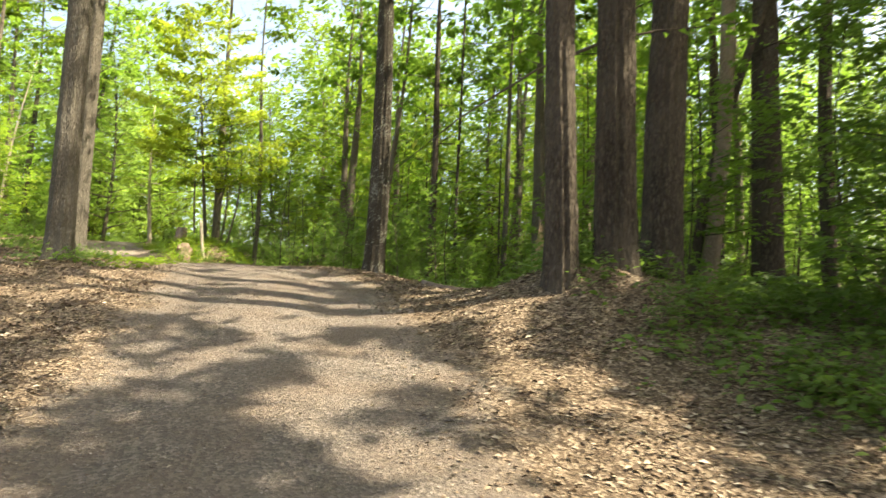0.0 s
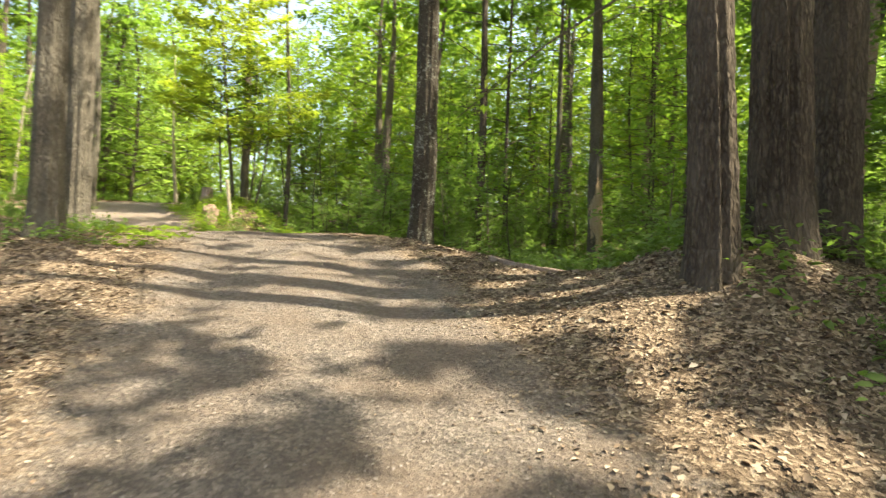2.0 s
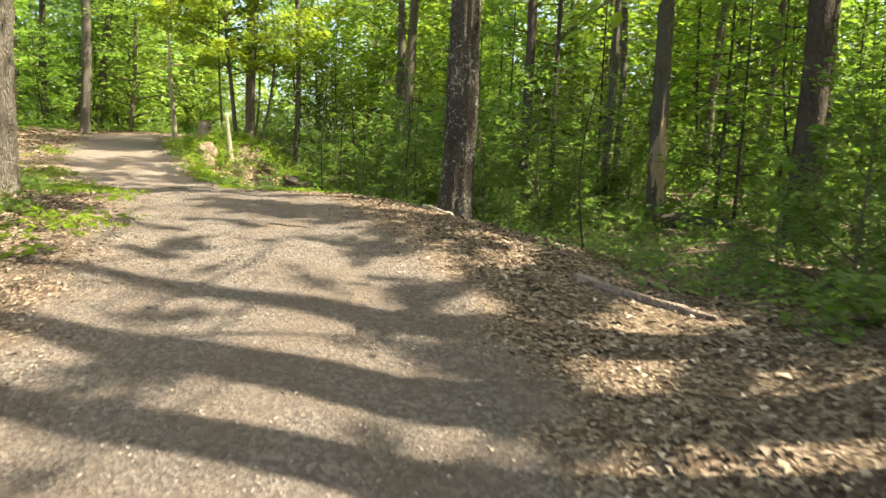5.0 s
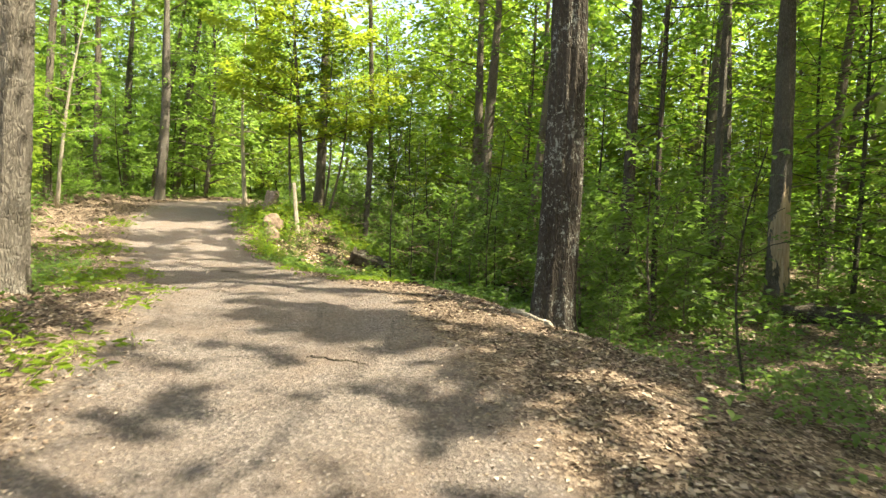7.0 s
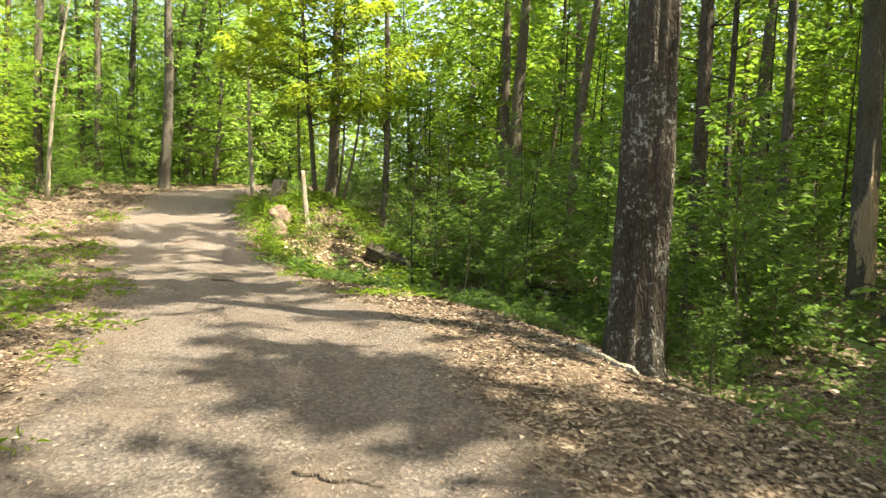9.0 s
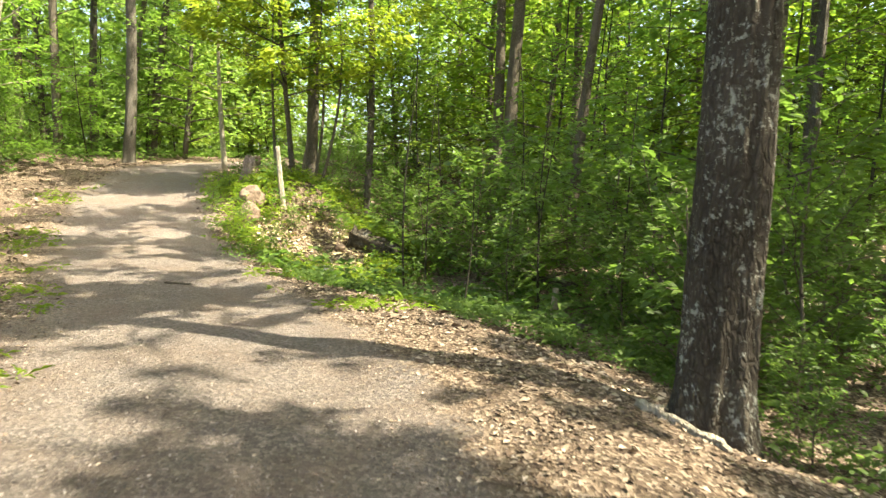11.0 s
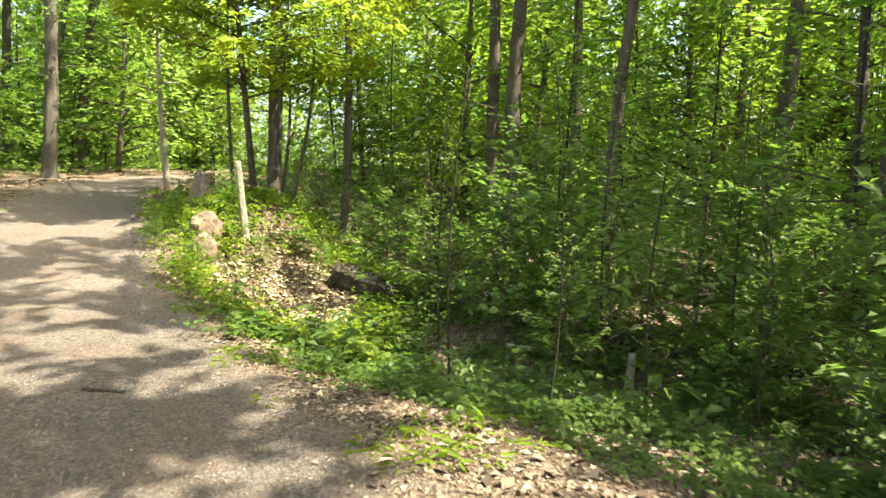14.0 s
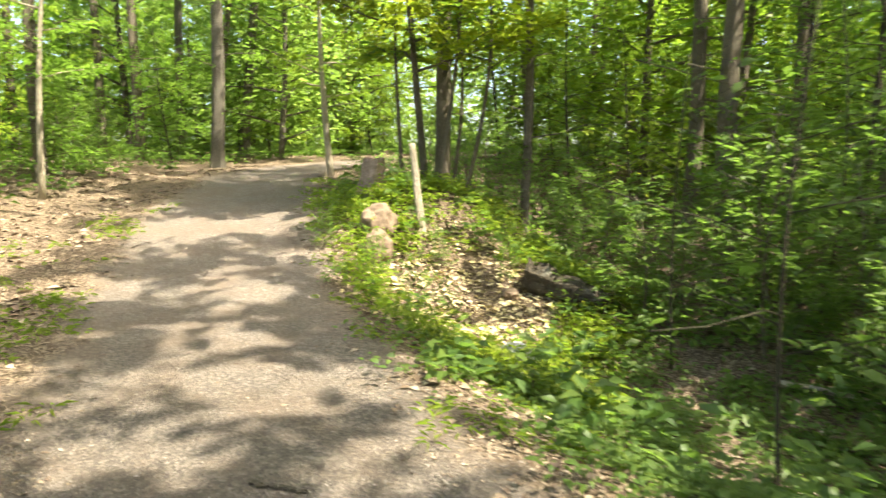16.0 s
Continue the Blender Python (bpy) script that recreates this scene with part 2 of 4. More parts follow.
def waves(x, y, size, seed=0):
    """A smooth random field of about -1 to 1, with bumps of the given size."""
    r = np.random.RandomState(seed)
    total = np.zeros(np.shape(x))
    for _ in range(9):
        a, p, k = r.uniform(0, 6.28), r.uniform(0, 6.28), r.uniform(0.6, 1.7) * 6.28 / (2.2 * size)
        total = total + np.sin(k * (np.cos(a) * x + np.sin(a) * y) + p)
    return total / 3.2


def height(x, y):
    x, y = np.asarray(x, float), np.asarray(y, float)
    d, s = along(x, y)
    mid, low = eased(RISE, s), eased(HOLLOW, y)
    steep = step(13.5, 16.0, s) * step(21.0, 18.5, s)
    wide = 4.8 - 1.5 * steep + 4.5 * step(20.0, 22.0, s)
    z = mid + (low - mid) * step(1.7 - 0.6 * steep, wide, d) + 0.42 * np.exp(-((x - 1.4) ** 2 + (y - 6.2) ** 2) / 1.8) + 0.95 * np.exp(-((x + 8.9) ** 2 + (y - 22.4) ** 2) / 2.56)
    z = z - 0.12 * np.maximum(0, d - 16) * step(16, 30, d) + 0.06 * np.maximum(0, -d - 1.8) * step(1.8, 4, -d)
    far = step(30, 60, np.hypot(x + 3, y - 10))
    z = z * (1 - far) + far * np.clip(z, -3, 5)
    rough = step(1.2, 2.2, np.abs(d))
    z = z + waves(x, y, 1.7, 1) * 0.06 * rough * step(2.0, 3.5, np.abs(d)) + waves(x, y, 0.45, 2) * (0.006 + 0.016 * rough)
    return z - 0.03 * np.exp(-((np.abs(d) - 0.7) / 0.3) ** 2)


def hz(x, y):
    return float(height(np.array([x]), np.array([y]))[0])


# ---- mesh tools ----
def mesh_from(name, verts, tris, mats, smooth=False):
    """A mesh of triangles from arrays."""
    me = bpy.data.meshes.new(name)
    verts, tris = np.asarray(verts, np.float32), np.asarray(tris, np.int32)
    me.vertices.add(len(verts))
    me.vertices.foreach_set("co", verts.ravel())
    me.loops.add(tris.size)
    me.loops.foreach_set("vertex_index", tris.ravel())
    me.polygons.add(len(tris))
    me.polygons.foreach_set("loop_start", np.arange(0, tris.size, 3, dtype=np.int32))
    if smooth:
        me.polygons.foreach_set("use_smooth", np.ones(len(tris), bool))
    me.materials.append(mats)
    me.update()
    return me


def unit(v):
    return v / np.maximum(np.linalg.norm(v, axis=-1, keepdims=True), 1e-9)


def leaf_arrays(base, axis, normal, size, width=0.55, fold=0.12):
    """Folded pointed leaves: base point, way to the tip, upper side and length of each."""
    axis = unit(axis)
    side = unit(np.cross(axis, normal))
    up = np.cross(side, axis)
    size = np.asarray(size)[:, None]
    tip = base + axis * size - up * size * 0.12
    mid = base + axis * size * 0.42 + up * size * fold
    left, right = mid + side * size * width * 0.5, mid - side * size * width * 0.5
    n = len(base)
    verts = np.stack([base, left, tip, right], 1).reshape(-1, 3)
    k = np.arange(n)[:, None] * 4
    tris = np.concatenate([k + [0, 2, 1], k + [0, 3, 2]], 1).reshape(-1, 3)
    return verts, tris


def broad_leaf_arrays(base, axis, normal, size, width=0.55, fold=0.10):
    """Rounded leaves with a drooping tip, for plants that stand close to the trail."""
    axis = unit(axis)
    side = unit(np.cross(axis, normal))
    up = np.cross(side, axis)
    size = np.asarray(size)[:, None]
    rows = [base, base + axis * size]
    rows[1] = rows[1] - up * size * 0.2
    for along_leaf, half in ((0.25, 0.42), (0.62, 0.40)):
        mid = base + axis * size * along_leaf + up * size * (fold - 0.16 * along_leaf)
        rows += [mid + side * size * width * half, mid - side * size * width * half]
    verts = np.stack(rows, 1).reshape(-1, 3)
    k = np.arange(len(base))[:, None] * 6
    tris = np.concatenate([k + [0, 3, 2], k + [2, 3, 5], k + [2, 5, 4], k + [4, 5, 1]], 1).reshape(-1, 3)
    return verts, tris


def tube_arrays(points, radii, sides=8, ridge=0.0, seed=0, flare=0.0):
    """A round limb along points; ridge: depth of the furrows in its bark."""
    points, radii = np.asarray(points, float), np.asarray(radii, float)
    way = unit(np.gradient(points, axis=0))
    ref = np.where(np.abs(way[:, 2:3]) > 0.9, [[1.0, 0, 0]], [[0, 0, 1.0]])
    u = unit(np.cross(ref, way))
    v = np.cross(way, u)
    ang = np.linspace(0, 2 * np.pi, sides, endpoint=False)
    rad = radii[:, None] * np.ones(sides)
    if ridge:
        run = np.cumsum(np.r_[0, np.linalg.norm(np.diff(points, axis=0), axis=1)])[:, None]
        r = np.random.RandomState(seed)
        for k in range(7):
            m = r.randint(5, max(6, sides // 3))
            rad = rad + ridge * 0.5 * np.sin(m * ang + r.uniform(0, 6.3) + np.sin(run * r.uniform(0.7, 3.0) + r.uniform(0, 6)) * r.uniform(0.4, 1.6))
        rad = rad + ridge * 0.35 * r.randn(len(points), sides)
        if flare:
            low = np.exp(-run / 0.28)
            rad = rad + flare * low * (0.55 + 0.45 * np.cos(4 * ang + r.uniform(0, 6)) + 0.25 * np.cos(7 * ang + r.uniform(0, 6)))
    verts = points[:, None] + rad[..., None] * (np.cos(ang)[:, None] * u[:, None] + np.sin(ang)[:, None] * v[:, None])
    n = len(points)
    i, j = np.meshgrid(np.arange(n - 1), np.arange(sides), indexing="ij")
    a, b = i * sides + j, i * sides + (j + 1) % sides
    tris = np.stack([np.stack([a, b, b + sides], -1), np.stack([a, b + sides, a + sides], -1)], 2).reshape(-1, 3)
    verts = np.concatenate([verts.reshape(-1, 3), points[:1], points[-1:]])
    c0, c1, ring = n * sides, n * sides + 1, np.arange(sides)
    tris = np.concatenate([tris, np.stack([np.full(sides, c0), (ring + 1) % sides, ring], 1),
                           np.stack([np.full(sides, c1), (n - 1) * sides + ring, (n - 1) * sides + (ring + 1) % sides], 1)])
    return verts, tris


def joined(pieces):
    verts, tris, n = [], [], 0
    for v, t in pieces:
        verts.append(v)
        tris.append(np.asarray(t) + n)
        n += len(v)
    return np.concatenate(verts), np.concatenate(tris)


def part(name, me, parent, label=""):
    ob = new(name, me)
    ob.parent = parent
    return tagged(ob, label) if label else ob


# ---- the sun flecks on the ground: gaps in the leaves overhead lie sunward of these places (x, y, radius) ----
FLECKS_NEAR = [(0.0, 6.05, 0.28), (0.4, 6.55, 0.28), (0.1, 3.5, 0.75), (0.8, 4.1, 0.5), (0.9, 2.4, 0.7), (-1.1, 5.2, 0.55), (-1.5, 6.0, 0.5), (-2.7, 6.5, 0.6), (-3.1, 6.9, 0.8), (-2.5, 5.9, 0.6), (-3.5, 7.7, 0.6),
    (-2.9, 7.2, 0.5), (-2.4, 7.8, 0.35), (-3.5, 8.2, 0.4), (-1.1, 7.8, 0.38), (-1.8, 8.6, 0.35), (-1.95, 7.7, 0.3), (0.1, 8.0, 0.36), (-0.3, 7.45, 0.35)]
FLECKS_FAR = [(-13.7, 24.4, 2.3), (-3.8, 9.3, 1.0), (-2.8, 9.5, 0.35), (-5.4, 11.9, 0.7), (-5.7, 12.9, 0.65), (-4.2, 13.3, 0.65), (-3.4, 13.1, 0.35), (-5.4, 14.5, 0.4), (-4.5, 14.7, 0.35),
    (-8.1, 15.4, 0.4), (-8.9, 16.5, 0.35), (-10.1, 18.5, 0.5), (-11.8, 21.3, 0.7), (-14.1, 23.4, 0.9), (-7.9, 22.0, 0.8), (-8.1, 20.6, 1.4), (-1.35, 9.1, 0.3), (-1.9, 22.3, 0.75), (-1.7, 24.2, 0.6)]
FLECKS_SIDE = [(-0.9, 5.8, 0.4), (-0.5, 5.4, 0.4), (0.7, 5.2, 0.3), (0.8, 5.8, 0.28), (-0.2, 4.3, 0.4), (-3.8, 8.8, 0.5), (-4.8, 10.7, 0.5), (-5.3, 10.9, 0.4), (-2.5, 8.7, 0.35), (-5.0, 14.1, 0.35), (-4.3, 14.3, 0.4),
    (-4.85, 12.9, 0.35), (-4.1, 12.6, 0.45), (-3.9, 13.6, 0.4), (-11.4, 18.0, 0.4), (-9.2, 17.3, 0.33), (-7.9, 16.3, 0.3), (-7.0, 15.6, 0.28), (-6.4, 11.8, 0.45), (-2.5, 10.1, 0.3), (-2.2, 11.4, 0.3), (1.5, 3.4, 0.35), (2.2, 3.0, 0.3)]
FLECKS_WIDE = [(-2.2, 6.3, 0.7), (-1.7, 6.7, 0.5), (-3.0, 12.2, 0.5), (-2.5, 12.0, 0.4), (-3.4, 12.8, 0.5), (-6.3, 16.2, 0.5), (-6.9, 17.2, 0.5), (-5.6, 15.6, 0.4)]
FLECKS = np.array(FLECKS_NEAR + FLECKS_FAR + FLECKS_SIDE + FLECKS_WIDE)


def lit(p):
    """Whether the sunbeam that ends at a fleck goes through these points."""
    k = (p[:, 2] - height(p[:, 0], p[:, 1])) / SUN[2]
    x, y = p[:, 0] - SUN[0] * k, p[:, 1] - SUN[1] * k
    k = (p[:, 2] - height(x, y)) / SUN[2]
    x, y = p[:, 0] - SUN[0] * k, p[:, 1] - SUN[1] * k
    x, y = x + 0.16 * waves(x, y, 0.35, 5), y + 0.16 * waves(x, y, 0.35, 6)
    hole, grain = np.zeros(len(p), bool), waves(x * 0.45, y, 0.26, 21) > -0.8
    for fx, fy, fr in FLECKS:
        hole |= grain & (((x - fx) / (1.65 * fr)) ** 2 + ((y - fy) / (1.15 * fr)) ** 2 < 1)
    d, _ = along(x, y)
    hole |= (waves(x, y, 0.42, 8) > 0.8)
    hole |= (np.abs(d) > 1.7) & (waves(x, y, 0.6, 9) > np.where((y < 12) & (d > 0), np.where(d > 2.6, 0.85, 0.15), np.where((y < 21) & (d > 1.7) & (d < 9), 0.0, np.where(y < 7, 0.7, 0.15))))
    return hole


# ---- trees ----
def spray(base, way, length, count, size, rng, droop=0.1, fluff=0.05):
    """A flat layered spray: twigs to both sides of a branch, with leaves along them."""
    way = unit(np.asarray(way, float))
    side = unit(np.cross(way, [0, 0, 1.0]))
    t = rng.uniform(0.12, 1.0, count) ** 0.85
    reach = (1.05 - t) * 0.45 * length + 0.12
    off = rng.uniform(-1, 1, count) * reach
    p = base + way * (t * length)[:, None] + side * off[:, None]
    p[:, 2] += rng.normal(0, fluff, count) * length * 0.5 - droop * (t * length) ** 2 * 0.25 - np.abs(off) * 0.12
    out = way * rng.uniform(0.2, 1.0, count)[:, None] + side * (np.sign(off) * rng.uniform(0.2, 1.0, count))[:, None]
    out[:, 2] -= rng.uniform(0.0, 0.5, count)
    normal = np.stack([rng.normal(0, 0.33, count), rng.normal(0, 0.33, count), np.ones(count)], 1)
    return p, out, normal, size * rng.uniform(0.65, 1.25, count)


def limb_path(base, way, length, rng, n=4, sag=0.1):
    t = np.linspace(0, 1, n)[:, None]
    p = base + unit(np.asarray(way, float)) * t * length
    p[:, 2] -= (sag * (t[:, 0] * length) ** 2 * 0.25)
    p[1:] += rng.normal(0, 0.02 * length, (n - 1, 3))
    return p


def grow(seed, tall, radius, first, branches, reach, leaves, size, lean=(0, 0), rise=0.25, fluff=0.05):
    """The stem's line, its branches and its leaves, as arrays, standing at the origin."""
    rng = np.random.RandomState(seed)
    n = 12
    t = np.linspace(0, 1, n)
    bend = rng.normal(0, 0.035 * tall, 2)
    stem = np.stack([lean[0] * t + bend[0] * np.sin(3.1 * t), lean[1] * t + bend[1] * np.sin(3.1 * t), t * tall - 0.15 * (1 - t)], 1)
    rad = radius * (1 - 0.9 * t) + 0.004
    limbs, leafs = [], []
    for b in range(branches):
        f = first + (1 - first) * (b + rng.uniform(0, 0.9)) / branches
        at = np.array([np.interp(f, t, stem[:, i]) for i in range(3)])
        az = b * 2.4 + rng.uniform(-0.5, 0.5)
        far = reach * (1.0 - 0.55 * ((f - first) / (1.001 - first)) ** 2.5) * rng.uniform(0.45, 1.25)
        way = np.array([math.cos(az), math.sin(az), rise * rng.uniform(0.2, 1.6) + 0.35 * f])
        line = limb_path(at, way, far, rng)
        thick = np.interp(f, t, rad) * 0.5
        limbs.append(tube_arrays(line, np.linspace(thick, 0.004, len(line)), 3))
        k = max(4, int(leaves / branches * far / (0.75 * reach)))
        leafs.append(spray(at, way, far, k, size, rng, 0.1, fluff))
    return stem, rad, limbs, [np.concatenate(a) for a in zip(*leafs)]


def carve(arrays, x, y, z, turn, scale):
    """The leaves set at a place in the world, without those in the way of the sun flecks."""
    p, out, normal, size = arrays
    c, s = math.cos(turn), math.sin(turn)
    q = p * scale
    q = np.stack([q[:, 0] * c - q[:, 1] * s + x, q[:, 0] * s + q[:, 1] * c + y, q[:, 2] + z], 1)
    keep = ~lit(q)
    return p[keep], out[keep], normal[keep], size[keep]


def plant_tree(name, label, arrays, bark_mat, leaf_mat, m, group="", open_to_sun=None, leaf_shape=leaf_arrays):
    stem, rad, limbs, leafs = arrays
    root = new(name)
    part("trunk", mesh_from("trunk", *tube_arrays(stem, rad, 9), bark_mat, True), root)
    tagged(part("branchwork", mesh_from("branchwork", *joined(limbs), bark_mat, True), root), kind="stuff")
    if open_to_sun:
        leafs = carve(leafs, *open_to_sun)
    part("crown", mesh_from("crown", *leaf_shape(*leafs), leaf_mat), root, "layered green leaves")
    root.matrix_basis = m
    return tagged(root, label, "tree", group)


def stem_tree(x, y, dia, lean, label, bark_mat, seed, ridge=0.012, flare=0.12, tall=17.0, leaves=4200, reach=4.6, size=0.17, first=0.42, sides=56, curve=0.0, low=0, leaf_mat=None):
    """A grown tree with a furrowed trunk of its own; lean: metres by which its top stands off its foot."""
    rng = np.random.RandomState(seed)
    z = hz(x, y)
    n = 130 if sides > 30 else 44
    t = np.linspace(0, 1, n) ** 1.6
    line = np.stack([lean[0] * t + curve * np.sin(9 * t), lean[1] * t, t * tall - 0.12], 1)
    rad = dia / 2 * (1.04 - 0.75 * t) * (1 - 0.45 * step(0.3, 0.6, t))
    root = new("tree")
    part("trunk", mesh_from("trunk", *tube_arrays(line, rad, sides, ridge, seed, flare), bark_mat, True), root)
    leafs, count = [], 16
    for b in range(count):
        f = first + (0.98 - first) * (b + rng.uniform(0, 0.8)) / count
        at = np.array([np.interp(f, t, line[:, i]) for i in range(3)])
        az = b * 2.4 + rng.uniform(-0.6, 0.6)
        far = reach * rng.uniform(0.7, 1.15) * (1.05 - 0.5 * f)
        way = np.array([math.cos(az), math.sin(az), rng.uniform(0.15, 0.7)])
        path = limb_path(at, way, far, rng, 7, 0.05)
        part("limb", mesh_from("limb", *tube_arrays(path, np.linspace(dia * 0.055, 0.008, 7), 6), bark_mat, True), root)
        for k in range(5):
            f2 = rng.uniform(0.25, 1.0)
            start = path[min(6, int(f2 * 6.99))]
            az2 = az + rng.uniform(-1.2, 1.2)
            leafs.append(spray(start, (math.cos(az2), math.sin(az2), rng.uniform(-0.1, 0.4)), far * 0.42, max(3, leaves // (count * 5)), size, rng))
    twigs = []
    for b in range(low):
        f = (1.6 + (first * tall - 1.2) * (b + rng.uniform(0, 0.9)) / low) / tall
        at = np.array([np.interp(f, t, line[:, i]) for i in range(3)])
        az, far = b * 2.4 + rng.uniform(-0.7, 0.7), rng.uniform(0.8, 2.1)
        way = np.array([math.cos(az), math.sin(az), rng.uniform(0.0, 0.4)])
        twigs.append(tube_arrays(limb_path(at, way, far, rng, 4, 0.08), np.linspace(0.016, 0.004, 4), 4))
        leafs.append(spray(at, way, far, int(48 * far), 0.15, rng, 0.12, 0.06))
    if twigs:
        tagged(part("branchwork", mesh_from("branchwork", *joined(twigs), bark_mat, True), root), kind="stuff")
    leafs = carve([np.concatenate(a) for a in zip(*leafs)], x, y, z, 0.0, 1.0)
    part("crown", mesh_from("crown", *leaf_arrays(*leafs), leaf_mat or LEAF), root, "crown of layered green leaves")
    root.matrix_basis = pose(x, y, z)
    return tagged(root, label, "tree", "grown trees beside the trail")


DARK, GREY = "tall tree with brown furrowed bark in the forest", "tall tree with grey bark in the forest"
stem_tree(-1.82, 12.85, 0.42, (0.25, 0.5), "tall tree with dark lichen-spotted bark at the edge of the trail", BARK_OAK, 11, 0.009, 0.16, curve=0.03)
stem_tree(2.32, 21.0, 0.43, (0.1, 0.2), "straight grey tree with a long bare scar near its foot", BARK_SCARRED, 12, low=3)
stem_tree(1.14, 5.88, 0.30, (-0.15, 0.4), "dark furrowed tree of a clump beside the trail", BARK_DARK, 13, 0.011, 0.05)
clump_tree = stem_tree(1.76, 6.35, 0.42, (0.25, 0.6), "thick dark furrowed tree of a clump beside the trail", BARK_DARK, 14, 0.013, 0.08, low=4)
stem_tree(2.42, 7.05, 0.46, (0.9, 0.6), "thick dark leaning tree of a clump beside the trail", BARK_DARK, 15, 0.013, 0.08)
stem_tree(-5.5, 8.15, 0.34, (0.1, 0.5), "grey-brown tree of a close pair beside the trail", BARK_GREY, 16, 0.008, 0.10)
stem_tree(-7.05, 10.9, 0.42, (0.2, 0.4), "thick grey tree of a close pair beside the trail", BARK_GREY, 17, 0.010, 0.12)
# a low leafy limb of the clump, held out over the trail's edge
rng = np.random.RandomState(77)
tip = np.array([-2.55, 1.3, 2.85 + 0.0 - hz(1.76, 6.35)])
line = np.array([(-0.05, 0.1, 2.5), (-0.8, 0.5, 2.3), (-1.7, 0.95, 1.85), tuple(tip)])
part("limb", mesh_from("limb", *tube_arrays(line, np.array([0.022, 0.014, 0.009, 0.004]), 6), BARK_THIN, True), clump_tree)
tagged(part("foliage", mesh_from("foliage", *leaf_arrays(*spray(line[2], tip - line[2], 1.0, 26, 0.115, rng)), LEAF_LIGHT), clump_tree, "pale green leaves"), kind="stuff")
# x, y, girth, lean of the top, dark bark or grey
STEMS_TRAIL = [
    (5.1, 10.4, 0.5, 0.3, 0.5, 1), (3.5, 15.2, 0.44, 0.35, 0.4, 1), (-4.87, 25.9, 0.38, 0.2, 0.3, 1), (-1.05, 17.3, 0.2, 0.5, 0.2, 1),
    (1.92, 30.3, 0.5, 1.2, 0.3, 0), (-3.17, 22.8, 0.22, 1.4, 0.2, 1), (-18.36, 28.2, 0.38, 0.3, 0.5, 0), (-20.75, 32.5, 0.36, 2.0, 0.5, 0), (-21.3, 31.6, 0.25, 2.6, 0.5, 1),
    (-8.4, 24.6, 0.17, 0.1, 0.3, 0), (-11.2, 13.3, 0.4, 0.1, 0.3, 1), (-10.4, 25.6, 0.32, 0.3, 0.3, 1), (-5.6, 27.1, 0.32, 0.4, 0.4, 1), (-21.2, 24.3, 0.2, 0.2, 0.2, 1),
]
STEMS_WOOD = [
    (-24.5, 29.7, 0.3, 0.1, 0.2, 1), (-21.6, 28.6, 0.32, -0.3, 0.2, 1), (-23.2, 32.2, 0.33, 0.2, 0.2, 0), (-3.6, 29.0, 0.3, 0.5, 0.2, 1), (2.5, 35.8, 0.33, 0.3, 0.2, 1),
    (-0.35, 18.9, 0.1, 0.3, 0.2, 1), (1.8, 25.4, 0.22, 0.4, 0.2, 0), (4.7, 25.8, 0.3, 0.9, 0.2, 1), (1.2, 22.8, 0.2, 0.6, 0.2, 0), (5.1, 22.6, 0.2, 1.5, 0.2, 1),
    (-17.8, 22.3, 0.24, 0.2, 0.2, 1), (6.8, 17.5, 0.34, 0.2, 0.2, 1), (11.2, 6.0, 0.36, 0.2, 0.2, 1), (5.5, -0.8, 0.4, 0.1, 0.2, 1),
]
# added trees, mostly out of view, whose crowns shade the trail
STEMS_FOR_SHADE = [
    (9.5, -3.0, 0.4, 0.1, 0.2, 1), (7.6, 13.2, 0.32, 0.1, 0.2, 1), (10.5, 10.5, 0.36, 0.1, 0.2, 1), (4.2, -4.0, 0.4, 0.1, 0.2, 1), (11.5, 17.0, 0.36, 0.1, 0.2, 1),
    (-4.4, -1.5, 0.4, 0.1, 0.2, 0), (9.0, 21.5, 0.3, 0.1, 0.2, 1), (10.4, 2.6, 0.34, 0.2, 0.1, 1), (11.8, 3.5, 0.36, 0.1, 0.2, 0), (12.6, 7.5, 0.34, 0.1, 0.2, 1),
    (8.2, -1.8, 0.3, 0.1, 0.1, 1), (9.8, 8.9, 0.26, 0.1, 0.2, 1), (10.0, 14.4, 0.3, 0.1, 0.1, 0), (6.0, 20.6, 0.28, 0.1, 0.1, 1),
]
# crowns with x > -4 are enlarged above the view for more shade
for i, (x, y, dia, lx, ly, dark) in enumerate(STEMS_TRAIL + STEMS_WOOD + STEMS_FOR_SHADE):
    # dark trunks from y 21 on get paler bark, haze put into colour
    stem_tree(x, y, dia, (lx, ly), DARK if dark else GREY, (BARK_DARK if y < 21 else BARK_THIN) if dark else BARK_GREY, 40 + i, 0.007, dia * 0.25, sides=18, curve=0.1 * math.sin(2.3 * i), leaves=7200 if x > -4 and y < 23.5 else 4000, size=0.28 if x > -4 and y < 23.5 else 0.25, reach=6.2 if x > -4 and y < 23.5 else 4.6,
              low=12 if y > 14 else 7, leaf_mat=LEAF_LIGHT if x < -8 and i % 2 else LEAF)
stem_tree(3.95, 10.1, 0.26, (1.5, 0.4), "leaning tan-barked tree behind a dark clump", BARK_TAN, 71, 0.005, 0.08, sides=18, curve=0.12, low=3)
stem_tree(3.75, 10.2, 0.17, (3.2, 0.4), "thin dark leaning tree behind a dark clump", BARK_DARK, 72, 0.004, 0.05, sides=14, curve=-0.16, tall=13.0, low=4)

# far trees, standing closer on the uphill side; crowns reach low down
rng = np.random.RandomState(5)
# both leaf colours are lighter than LEAF, to imitate haze and backlight
PROTO_FAR = []
